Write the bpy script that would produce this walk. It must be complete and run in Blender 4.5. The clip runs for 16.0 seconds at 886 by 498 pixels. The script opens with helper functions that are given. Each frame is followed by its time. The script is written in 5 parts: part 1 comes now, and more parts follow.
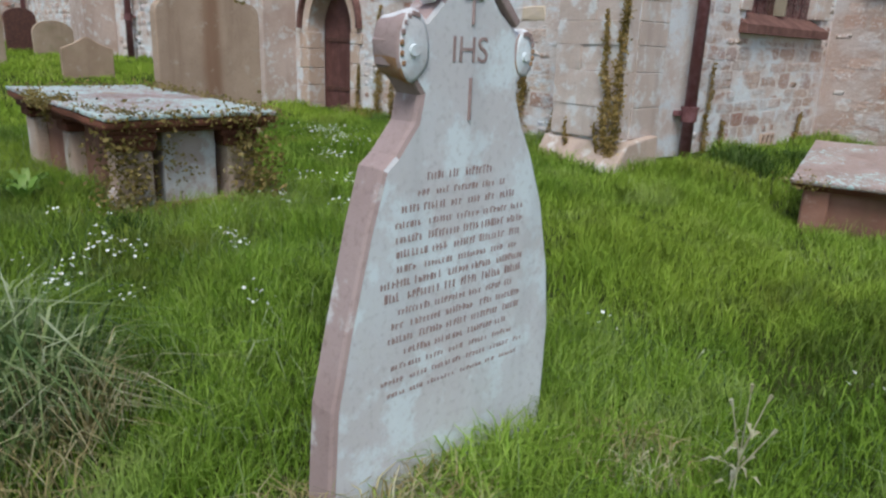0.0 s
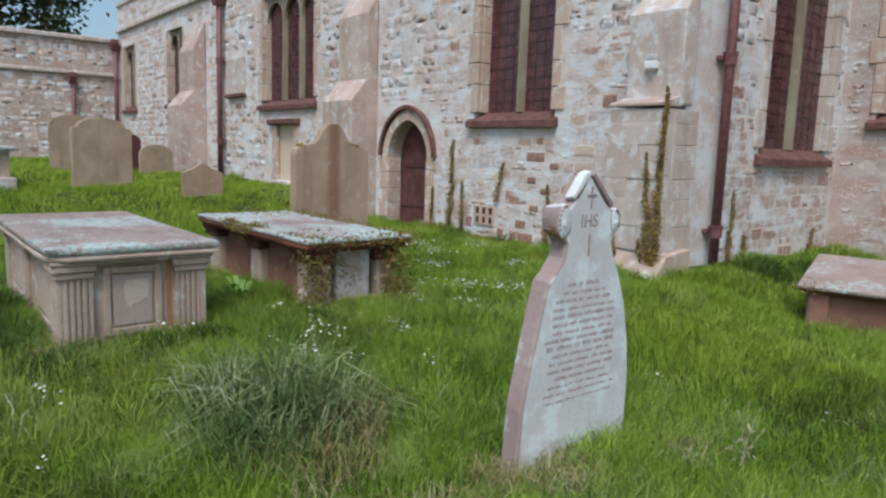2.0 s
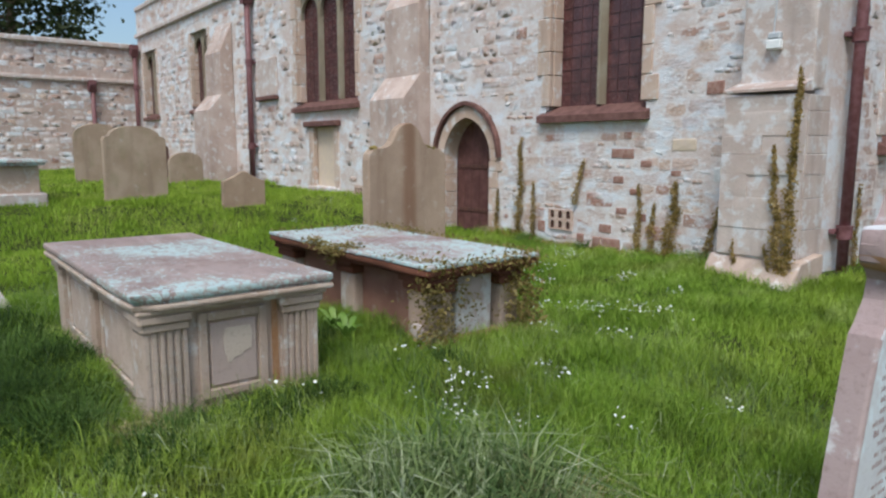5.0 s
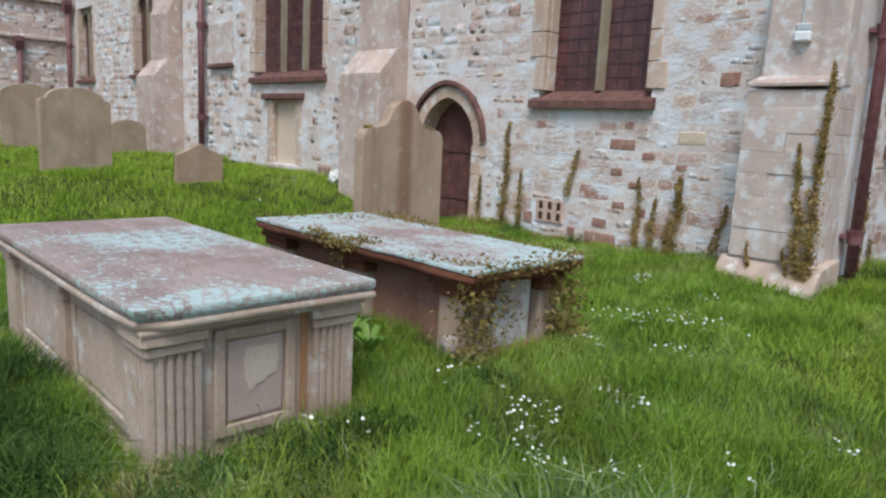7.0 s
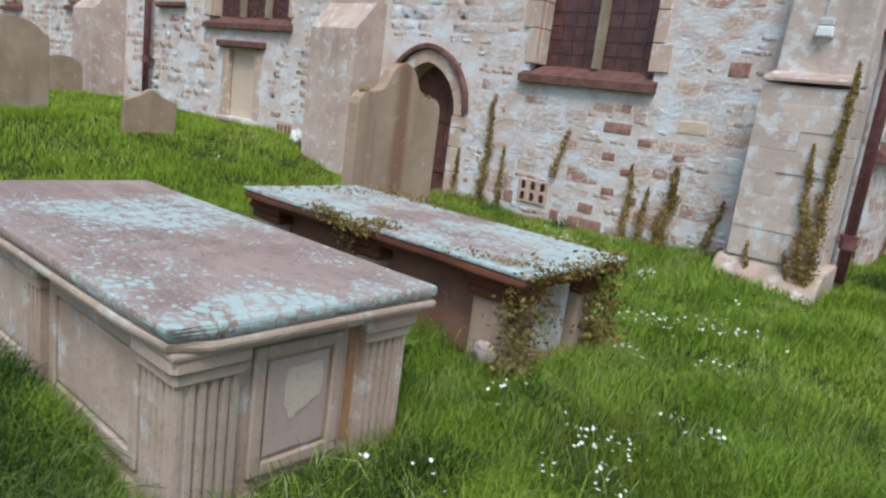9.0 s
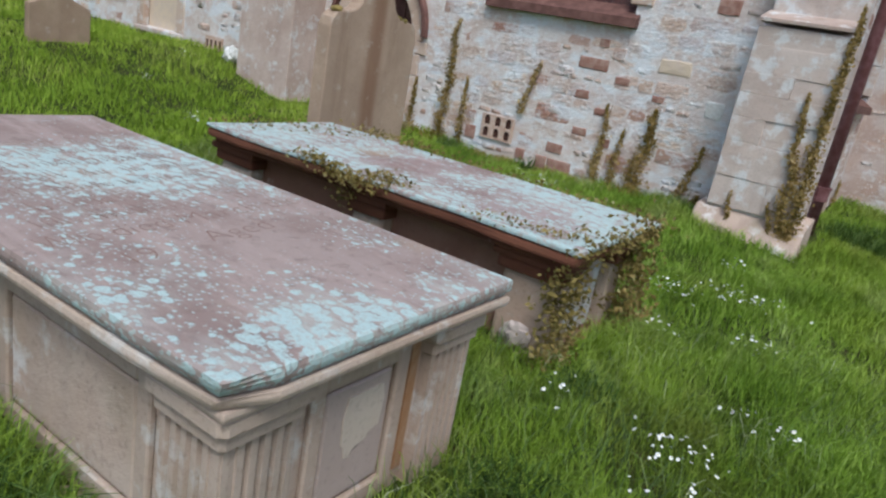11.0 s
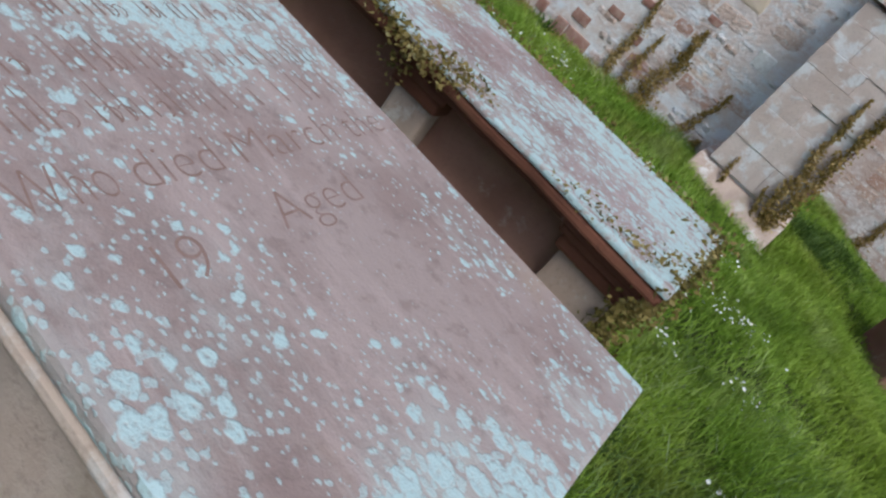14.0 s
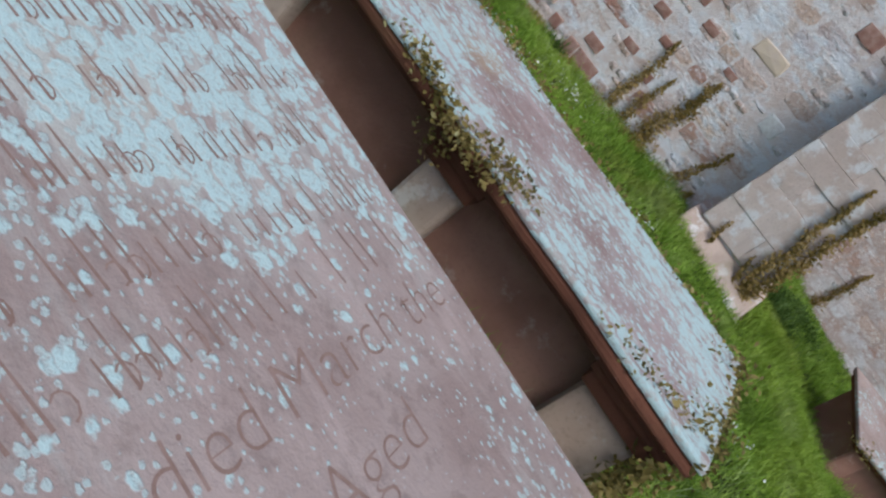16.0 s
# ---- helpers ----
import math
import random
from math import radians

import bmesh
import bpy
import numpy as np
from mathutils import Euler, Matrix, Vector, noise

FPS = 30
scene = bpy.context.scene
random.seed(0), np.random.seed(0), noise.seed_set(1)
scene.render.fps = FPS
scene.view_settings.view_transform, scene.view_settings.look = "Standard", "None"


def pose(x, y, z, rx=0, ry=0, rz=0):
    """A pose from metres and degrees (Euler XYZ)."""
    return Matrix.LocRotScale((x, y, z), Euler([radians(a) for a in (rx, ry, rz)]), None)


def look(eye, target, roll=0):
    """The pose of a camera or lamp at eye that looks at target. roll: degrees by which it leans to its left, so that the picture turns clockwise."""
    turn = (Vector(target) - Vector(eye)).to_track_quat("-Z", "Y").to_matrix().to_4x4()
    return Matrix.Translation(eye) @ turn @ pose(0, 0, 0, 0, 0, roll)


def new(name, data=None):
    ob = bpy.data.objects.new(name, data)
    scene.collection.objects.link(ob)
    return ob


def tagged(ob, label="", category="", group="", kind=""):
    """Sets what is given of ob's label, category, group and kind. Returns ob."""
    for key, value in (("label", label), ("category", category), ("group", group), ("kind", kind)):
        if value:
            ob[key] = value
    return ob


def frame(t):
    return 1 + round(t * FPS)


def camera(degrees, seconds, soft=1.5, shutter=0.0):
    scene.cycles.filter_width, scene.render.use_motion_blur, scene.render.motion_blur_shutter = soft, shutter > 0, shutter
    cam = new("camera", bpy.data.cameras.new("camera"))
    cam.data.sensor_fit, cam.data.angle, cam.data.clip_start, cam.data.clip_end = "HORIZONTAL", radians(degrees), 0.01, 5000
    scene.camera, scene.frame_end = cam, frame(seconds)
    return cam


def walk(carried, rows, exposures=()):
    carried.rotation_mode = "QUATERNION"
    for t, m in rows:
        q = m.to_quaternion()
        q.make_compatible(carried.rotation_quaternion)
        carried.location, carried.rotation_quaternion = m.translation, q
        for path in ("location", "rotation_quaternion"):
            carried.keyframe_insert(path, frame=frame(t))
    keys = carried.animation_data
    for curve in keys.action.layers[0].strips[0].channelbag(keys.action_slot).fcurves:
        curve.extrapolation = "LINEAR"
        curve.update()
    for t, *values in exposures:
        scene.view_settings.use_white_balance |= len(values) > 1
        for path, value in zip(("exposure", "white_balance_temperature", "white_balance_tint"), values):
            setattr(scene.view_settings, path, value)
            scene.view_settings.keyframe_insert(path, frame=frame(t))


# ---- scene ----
cam = camera(65.1, 16.0, 2.4)
PATH = [
    (0, (-0.570, 2.240, 1.590), (-1.990, 3.525, 1.030), 2.2),
    (0.5, (-0.318, 1.957, 1.652), (-1.788, 3.232, 1.192), 1.8),
    (1, (0.201, 1.218, 1.815), (-1.261, 2.532, 1.448), 1.9),
    (1.5, (0.367, 0.902, 1.868), (-1.139, 2.178, 1.55), 1.7),
    (2, (0.233, 0.899, 1.877), (-1.302, 2.15, 1.598), 1.9),
    (2.5, (0.06, 0.899, 1.861), (-1.445, 2.192, 1.609), 1.7),
    (3, (-0.131, 0.887, 1.873), (-1.56, 2.255, 1.577), 0.6),
    (3.5, (-0.295, 0.857, 1.873), (-1.692, 2.243, 1.517), 0.3),
    (4, (-0.534, 0.875, 1.857), (-1.957, 2.232, 1.49), 0.2),
    (4.5, (-0.78, 0.875, 1.894), (-2.289, 2.15, 1.58), -0.0),
    (5, (-1.011, 0.836, 1.891), (-2.566, 2.061, 1.606), 0.1),
    (7.5, (-2.094, 0.780, 1.884), (-3.475, 2.182, 1.526), 4.1),
    (8, (-2.285, 0.713, 1.893), (-3.626, 2.145, 1.508), 5.5),
    (10.5, (-3.159, 0.897, 1.894), (-4.278, 2.481, 1.409), 9.3),
    (11, (-3.358, 0.893, 1.881), (-4.381, 2.507, 1.292), 10.6),
    (11.5, (-3.547, 0.907, 1.886), (-4.457, 2.511, 1.113), 17.2),
    (12, (-3.725, 0.997, 1.876), (-4.589, 2.526, 0.919), 21.2),
    (12.5, (-3.892, 1.097, 1.905), (-4.696, 2.618, 0.885), 26.3),
    (13, (-4.026, 1.159, 1.929), (-4.774, 2.724, 0.933), 31.0),
    (13.5, (-4.186, 1.183, 1.928), (-4.789, 2.829, 0.964), 36.8),
    (14, (-4.339, 1.2, 1.932), (-4.802, 2.88, 0.951), 40.1),
    (14.5, (-4.493, 1.244, 1.923), (-4.831, 2.937, 0.914), 43.8),
    (15, (-4.642, 1.331, 1.917), (-4.939, 3.039, 0.92), 46.4),
    (15.5, (-4.771, 1.396, 1.927), (-5.055, 3.127, 0.965), 48.6),
    (16, (-4.895, 1.417, 1.922), (-5.185, 3.153, 0.973), 51.7),
]
walk(cam, [(t, look(eye, target, roll)) for t, eye, target, roll in PATH], [(0, 0.20, 6080, 4), (4, 0.25, 6080, 4), (5, 0.33, 6080, 4), (9, 0.30, 6060, 4), (11, 0.19, 6020, 4), (13, 0.10, 5950, 5), (16, 0.01, 5900, 5)])

# ---------------------------------------------------------------- light
world = bpy.data.worlds.new("world")
scene.world = world
world.use_nodes = True
wn = world.node_tree
sky = wn.nodes.new("ShaderNodeTexSky")
sky.sky_type = "NISHITA"
sky.sun_disc = False
SUN_DIR = Vector((0.33, -0.42, 0.84)).normalized()
sky.sun_elevation = math.asin(SUN_DIR.z)
sky.sun_rotation = math.atan2(SUN_DIR.x, SUN_DIR.y)
sky.dust_density, sky.air_density = 3.0, 1.0
wn.links.new(sky.outputs[0], wn.nodes["Background"].inputs[0])
wn.nodes["Background"].inputs[1].default_value = 0.132
sun = new("sun", bpy.data.lights.new("sun", "SUN"))
sun.data.energy, sun.data.angle, sun.data.color = 1.95, radians(22), (0.99, 0.97, 0.93)
sun.matrix_world = look(SUN_DIR * 30, (0, 0, 0))


# ---------------------------------------------------------------- materials
class Mat:
    """A node material under construction."""

    def __init__(self, name, rough=0.9, metal=0.0, spec=0.3):
        self.m = bpy.data.materials.new(name)
        self.m.use_nodes = True
        self.t = self.m.node_tree
        self.b = self.t.nodes["Principled BSDF"]
        self.b.inputs["Roughness"].default_value = rough
        self.b.inputs["Metallic"].default_value = metal
        self.b.inputs["Specular IOR Level"].default_value = spec
        self.pos = self.t.nodes.new("ShaderNodeNewGeometry")
        self.heights = []

    def node(self, kind, **values):
        n = self.t.nodes.new(kind)
        for k, v in values.items():
            n.inputs[k.replace("_", " ")].default_value = v
        return n

    def wire(self, a, b):
        self.t.links.new(a, b)

    def coords(self, stretch=(1, 1, 1)):
        if stretch == (1, 1, 1):
            return self.pos.outputs["Position"]
        n = self.node("ShaderNodeVectorMath")
        n.operation = "MULTIPLY"
        self.wire(self.pos.outputs["Position"], n.inputs[0])
        n.inputs[1].default_value = stretch
        return n.outputs[0]

    def noise(self, scale, detail=4, rough=0.55, stretch=(1, 1, 1)):
        n = self.node("ShaderNodeTexNoise", Scale=scale, Detail=detail, Roughness=rough)
        self.wire(self.coords(stretch), n.inputs["Vector"])
        return n.outputs["Fac"]

    def spots(self, scale, stretch=(1, 1, 1), wobble=0.0):
        n = self.node("ShaderNodeTexVoronoi", Scale=scale)
        vec = self.coords(stretch)
        if wobble:
            w = self.node("ShaderNodeTexNoise", Scale=scale * 2.2, Detail=3)
            self.wire(vec, w.inputs["Vector"])
            a = self.node("ShaderNodeVectorMath")
            a.operation = "MULTIPLY_ADD"
            self.wire(w.outputs["Color"], a.inputs[0])
            a.inputs[1].default_value = (wobble,) * 3
            self.wire(vec, a.inputs[2])
            vec = a.outputs[0]
        self.wire(vec, n.inputs["Vector"])
        return n.outputs["Distance"]

    def ramp(self, fac, lo, hi, a=0.0, b=1.0):
        n = self.node("ShaderNodeMapRange", From_Min=lo, From_Max=hi, To_Min=a, To_Max=b)
        n.interpolation_type = "SMOOTHSTEP"
        self.wire(fac, n.inputs["Value"])
        return n.outputs[0]

    def math(self, op, a, b):
        n = self.node("ShaderNodeMath")
        n.operation = op
        for i, v in enumerate((a, b)):
            if isinstance(v, (int, float)):
                n.inputs[i].default_value = v
            else:
                self.wire(v, n.inputs[i])
        return n.outputs[0]

    def mix(self, fac, a, b, mode="MIX"):
        n = self.t.nodes.new("ShaderNodeMix")
        n.data_type, n.blend_type = "RGBA", mode
        for i, v in ((0, fac), (6, a), (7, b)):
            if isinstance(v, (int, float)):
                n.inputs[i].default_value = v
            elif isinstance(v, tuple):
                n.inputs[i].default_value = (*v, 1)
            else:
                self.wire(v, n.inputs[i])
        return n.outputs[2]

    def random(self):
        """A number for each object and each loose piece."""
        o = self.t.nodes.new("ShaderNodeObjectInfo")
        return self.math("FRACT", self.math("ADD", o.outputs["Random"], self.pos.outputs["Random Per Island"]), 0.0)

    def axis(self, i):
        n = self.t.nodes.new("ShaderNodeSeparateXYZ")
        self.wire(self.pos.outputs["Position"], n.inputs[0])
        return n.outputs[i]

    def palette(self, fac, stops):
        n = self.t.nodes.new("ShaderNodeValToRGB")
        n.color_ramp.interpolation = "LINEAR"
        e = n.color_ramp.elements
        while len(e) < len(stops):
            e.new(0.5)
        for k, (p, c) in zip(e, stops):
            k.position, k.color = p, (*c, 1)
        self.wire(fac, n.inputs[0])
        return n.outputs[0]

    def done(self, color, height=None, bump=0.4, dist=0.01, rough=None):
        if isinstance(color, tuple):
            self.b.inputs["Base Color"].default_value = (*color, 1)
        else:
            self.wire(color, self.b.inputs["Base Color"])
        if height is not None:
            n = self.node("ShaderNodeBump", Strength=bump, Distance=dist)
            self.wire(height, n.inputs["Height"])
            self.wire(n.outputs[0], self.b.inputs["Normal"])
        if rough is not None:
            self.wire(rough, self.b.inputs["Roughness"])
        return self.m


COOL = [(0.0, (0.64, 0.49, 0.42)), (0.2, (0.50, 0.36, 0.29)), (0.38, (0.68, 0.61, 0.58)), (0.55, (0.57, 0.51, 0.52)), (0.72, (0.66, 0.50, 0.39)), (0.88, (0.48, 0.33, 0.27)), (0.96, (0.36, 0.17, 0.12)), (1.0, (0.60, 0.44, 0.38))]
RUSTY = [(0.0, (0.60, 0.47, 0.41)), (0.18, (0.42, 0.27, 0.21)), (0.36, (0.62, 0.57, 0.55)), (0.52, (0.36, 0.19, 0.14)), (0.66, (0.54, 0.42, 0.36)), (0.80, (0.60, 0.57, 0.56)), (0.92, (0.32, 0.15, 0.11)), (1.0, (0.48, 0.34, 0.28))]


def rubble(name, tones, wash=0.85):
    """Weathered rubble: cream, pink, grey and rust-red stones under worn limewash."""
    k = Mat(name, 0.93, spec=0.2)
    c = k.palette(k.random(), tones)
    c = k.mix(k.ramp(k.noise(9, 6), 0.40, 0.70, 0.0, 0.60), c, (0.42, 0.29, 0.235))
    c = k.mix(k.ramp(k.noise(2.3, 6, 0.65, (1, 1, 1.8)), 0.45, 0.60, 0.0, wash), c, (0.73, 0.77, 0.82))
    c = k.mix(k.ramp(k.noise(0.7, 4), 0.46, 0.64, 0.0, 0.50), c, (0.60, 0.44, 0.38))
    c = k.mix(k.ramp(k.noise(30, 5), 0.56, 0.68, 0.0, 0.75), c, (0.78, 0.79, 0.80))
    c = k.mix(k.ramp(k.noise(11, 7, 0.72, (1, 1, 3.0)), 0.58, 0.66, 0.0, 0.55), c, (0.78, 0.81, 0.84))
    c = k.mix(k.ramp(k.noise(19, 6, 0.7, (1, 1, 2.0)), 0.58, 0.67, 0.0, 0.80), c, (0.30, 0.18, 0.14))
    c = k.mix(k.ramp(k.noise(60, 6, 0.7), 0.54, 0.68, 0.0, 0.45), c, (0.33, 0.23, 0.19))
    h = k.math("ADD", k.noise(14, 8, 0.65, (1, 1, 2.2)), k.math("MULTIPLY", k.noise(70, 4), 0.4))
    return k.done(c, h, 0.9, 0.025)


def mortar(name, a, b, wash=0.75):
    k = Mat(name, 0.96, spec=0.15)
    c = k.mix(k.ramp(k.noise(3, 6), 0.35, 0.65), a, b)
    c = k.mix(k.ramp(k.noise(2.3, 6, 0.65, (1, 1, 1.8)), 0.46, 0.61, 0.0, wash), c, (0.73, 0.77, 0.82))
    c = k.mix(k.ramp(k.noise(22, 5), 0.5, 0.7, 0, wash * 0.9), c, (0.77, 0.77, 0.78))
    c = k.mix(k.ramp(k.noise(0.8, 5), 0.5, 0.68, 0, 0.5), c, (0.56, 0.43, 0.38))
    c = k.mix(k.ramp(k.noise(26, 6, 0.7, (1, 1, 1.6)), 0.58, 0.68, 0, 0.6), c, (0.34, 0.23, 0.19))
    return k.done(c, k.noise(30, 8, 0.7), 0.8, 0.02)


def ashlar(name, a, b, pale, pale_from=0.55, bump=0.4, green=0.0):
    """Dressed stone, a to b, with pale lichen bloom and a little algae."""
    k = Mat(name, 0.9, spec=0.25)
    c = k.mix(k.ramp(k.noise(2.2, 5), 0.35, 0.65), a, b)
    c = k.mix(k.math("MULTIPLY", k.random(), 0.35), c, tuple(v * 0.72 for v in b))
    c = k.mix(k.ramp(k.noise(6, 6, 0.65), pale_from, pale_from + 0.12, 0, 0.8), c, pale)
    c = k.mix(k.ramp(k.noise(55, 5), 0.5, 0.75, 0, 0.45), c, tuple(v * 0.6 for v in a))
    c = k.mix(k.ramp(k.noise(5, 3, 0.5, (1, 1, 0.15)), 0.5, 0.75, 0, 0.5), c, tuple(v * 0.62 for v in b))
    if green:
        c = k.mix(k.ramp(k.noise(4, 5), 0.5, 0.7, 0, green), c, (0.16, 0.17, 0.07))
    h = k.math("ADD", k.noise(16, 7, 0.6), k.math("MULTIPLY", k.noise(120, 3), 0.35))
    return k.done(c, h, bump, 0.01)


def lichen_slab(name, stone, dark, x_end, amount=0.0, patch=None):
    """Pink sandstone ledger with crisp pale crusts of lichen, thicker by its x_end rim and round a patch (x, y, reach)."""
    k = Mat(name, 0.88, spec=0.3)
    c = k.mix(k.ramp(k.noise(3.0, 5, 0.6), 0.35, 0.68), stone, dark)
    c = k.mix(k.ramp(k.noise(26, 5, 0.6), 0.50, 0.68, 0, 0.5), c, tuple(v * 0.72 for v in dark))
    c = k.mix(k.ramp(k.noise(6, 6, 0.7, (0.35, 1.6, 1)), 0.5, 0.66, 0, 0.55), c, tuple(min(v * 1.25, 0.6) for v in stone))
    c = k.mix(k.ramp(k.noise(1.7, 4), 0.58, 0.72, 0, 0.35), c, (0.42, 0.29, 0.14))
    field = k.noise(2.1, 4, 0.55)
    rim = k.ramp(k.math("ABSOLUTE", k.math("SUBTRACT", k.axis(0), x_end), 0.0), 0.02, 0.34, 0.22, 0.0)
    dense = k.math("ADD", k.math("ADD", field, rim), amount)
    if patch:
        n = k.node("ShaderNodeVectorMath")
        n.operation = "DISTANCE"
        k.wire(k.pos.outputs["Position"], n.inputs[0])
        n.inputs[1].default_value = (patch[0], patch[1], 1.25)
        dense = k.math("ADD", dense, k.ramp(n.outputs["Value"], 0.05, patch[2], 0.29, 0.0))
    s = (0.75, 1.0, 1.0)
    big = k.math("SUBTRACT", k.ramp(dense, 0.42, 0.80, 0.10, 0.62), k.spots(25, s, 0.020))
    small = k.math("SUBTRACT", k.ramp(dense, 0.36, 0.75, 0.12, 0.50), k.spots(66, s, 0.010))
    crust = k.math("MAXIMUM", k.ramp(big, 0.0, 0.10), k.math("MULTIPLY", k.ramp(small, 0.0, 0.12), 0.7))
    crust = k.math("MULTIPLY", crust, k.ramp(k.noise(80, 5, 0.6), 0.28, 0.55, 0.35, 1.0))
    c = k.mix(k.math("MULTIPLY", k.ramp(dense, 0.50, 0.78, 0, 0.75), k.ramp(k.noise(9, 6, 0.7, (0.3, 1.8, 1)), 0.35, 0.62)), c, (0.47, 0.48, 0.45))
    c = k.mix(crust, c, (0.43, 0.54, 0.54))
    h = k.math("ADD", k.math("MULTIPLY", crust, 0.5), k.math("ADD", k.noise(40, 6, 0.6), k.math("MULTIPLY", k.noise(160, 3), 0.3)))
    return k.done(c, h, 0.55, 0.006)


def plain(name, a, b, scale=12, rough=0.6, metal=0.0, bump=0.2, spec=0.4):
    k = Mat(name, rough, metal, spec)
    c = k.mix(k.ramp(k.noise(scale, 6), 0.35, 0.7), a, b)
    return k.done(c, k.noise(scale * 6, 4), bump, 0.004)


def leafy(name, stops, rough=0.6, soft=0.35, patch=1.2):
    """Leaves and blades: a tone for each piece, drifting in patches over the ground."""
    k = Mat(name, rough, spec=0.25)
    f = k.math("ADD", k.math("MULTIPLY", k.random(), 0.55), k.math("MULTIPLY", k.ramp(k.noise(patch, 4), 0.3, 0.7), 0.45))
    c = k.palette(f, stops)
    if name == "grass_blades":
        c = k.mix(k.ramp(k.noise(0.45, 3), 0.46, 0.64, 0, 0.40), c, (0.31, 0.38, 0.04))
        c = k.mix(k.ramp(k.noise(1.1, 5, 0.6), 0.54, 0.68, 0, 0.40), c, (0.22, 0.19, 0.05))
        c = k.mix(k.ramp(k.noise(3.1, 5, 0.6), 0.52, 0.66, 0, 0.50), c, (0.060, 0.085, 0.018))
        c = k.mix(k.ramp(k.noise(2.2, 4, 0.6, (1.3, 0.8, 1)), 0.55, 0.70, 0, 0.55), c, (0.42, 0.50, 0.16))
    m = k.done(c)
    tr = k.t.nodes.new("ShaderNodeBsdfTranslucent")
    k.wire(c, tr.inputs[0])
    mx = k.t.nodes.new("ShaderNodeMixShader")
    mx.inputs[0].default_value = soft
    k.wire(k.b.outputs[0], mx.inputs[1])
    k.wire(tr.outputs[0], mx.inputs[2])
    k.wire(mx.outputs[0], k.t.nodes["Material Output"].inputs[0])
    return m


RUBBLE, RUST_RUBBLE = rubble("rubble_stone", COOL), rubble("rusty_rubble_stone", RUSTY, 0.60)
MORTAR = mortar("lime_mortar", (0.70, 0.64, 0.62), (0.60, 0.48, 0.43))
PINK_MORTAR = mortar("pink_mortar", (0.50, 0.40, 0.365), (0.42, 0.315, 0.275), 0.40)
DRESSED = ashlar("dressed_stone", (0.59, 0.495, 0.45), (0.53, 0.42, 0.37), (0.66, 0.66, 0.67), 0.50, 0.7)
BUFF = ashlar("buff_jamb_stone", (0.60, 0.47, 0.39), (0.53, 0.38, 0.30), (0.68, 0.68, 0.69), 0.50)
BUTT = ashlar("buttress_stone", (0.56, 0.445, 0.395), (0.45, 0.335, 0.285), (0.66, 0.66, 0.67), 0.53, 0.8)
MULLION = ashlar("weathered_mullion", (0.34, 0.30, 0.23), (0.26, 0.21, 0.15), (0.48, 0.46, 0.42), 0.6)
TOMB = ashlar("tomb_sandstone", (0.415, 0.300, 0.236), (0.505, 0.400, 0.335), (0.58, 0.55, 0.53), 0.54, 0.5, 0.12)
PANEL = ashlar("mauve_panel_stone", (0.47, 0.375, 0.335), (0.43, 0.325, 0.285), (0.52, 0.47, 0.46), 0.56, 0.5)
SHADED_TOMB_SIDE = ashlar("shaded_pinkish_tomb_side", (0.34, 0.185, 0.140), (0.24, 0.118, 0.086), (0.42, 0.31, 0.27), 0.60, 0.5, 0.12)
SHADED_OLD_TOMB = ashlar("shaded_old_tomb_stone", (0.17, 0.066, 0.040), (0.12, 0.045, 0.027), (0.38, 0.29, 0.25), 0.62, 0.6, 0.1)
WHITEWASH = ashlar("pale_panel_stone", (0.52, 0.44, 0.41), (0.45, 0.36, 0.33), (0.58, 0.59, 0.60), 0.50, 0.4, 0.15)
GRAVE_BROWN = ashlar("brown_gravestone", (0.42, 0.305, 0.225), (0.33, 0.230, 0.165), (0.48, 0.40, 0.34), 0.60, 0.35, 0.22)
GRAVE_TAN = ashlar("tan_gravestone", (0.42, 0.32, 0.24), (0.34, 0.25, 0.18), (0.48, 0.42, 0.36), 0.60, 0.35, 0.25)
PLINTH = ashlar("stained_plinth_stone", (0.56, 0.435, 0.37), (0.48, 0.36, 0.295), (0.68, 0.66, 0.65), 0.55, 0.7, 0.2)
FLAKE = ashlar("cream_stone_skin", (0.53, 0.44, 0.37), (0.48, 0.38, 0.31), (0.57, 0.52, 0.47), 0.55, 0.4)
MARBLE = ashlar("weathered_marble", (0.62, 0.58, 0.59), (0.68, 0.69, 0.72), (0.72, 0.78, 0.82), 0.48, 0.25)
MARBLE_SIDE = ashlar("stained_shaded_marble_edge", (0.33, 0.235, 0.225), (0.40, 0.305, 0.295), (0.62, 0.63, 0.64), 0.58, 0.35)
RUST_STAIN = plain("rust_stained_marble", (0.30, 0.15, 0.07), (0.36, 0.22, 0.13), 25, 0.9)
CUT = plain("lettering_cut", (0.28, 0.19, 0.18), (0.37, 0.28, 0.27), 30, 0.95)
GROOVE_SHADE = plain("letter_groove_shade", (0.21, 0.130, 0.108), (0.27, 0.180, 0.155), 40, 0.95)
SLAB_A = lichen_slab("lichened_ledger", (0.335, 0.258, 0.238), (0.258, 0.184, 0.167), -4.18, 0.02, (-5.62, 2.22, 0.55))
SLAB_B = lichen_slab("mossy_ledger", (0.34, 0.255, 0.245), (0.25, 0.170, 0.155), -4.25, 0.20)
SLAB_C = lichen_slab("weathered_ledger", (0.36, 0.275, 0.25), (0.28, 0.20, 0.175), -9.0, 0.02)
IRON = plain("red_brown_iron_paint", (0.14, 0.052, 0.053), (0.20, 0.092, 0.102), 18, 0.5, 0.0, 0.25)
IRON_DARK = plain("rusted_dark_iron", (0.07, 0.03, 0.025), (0.12, 0.05, 0.035), 25, 0.7)
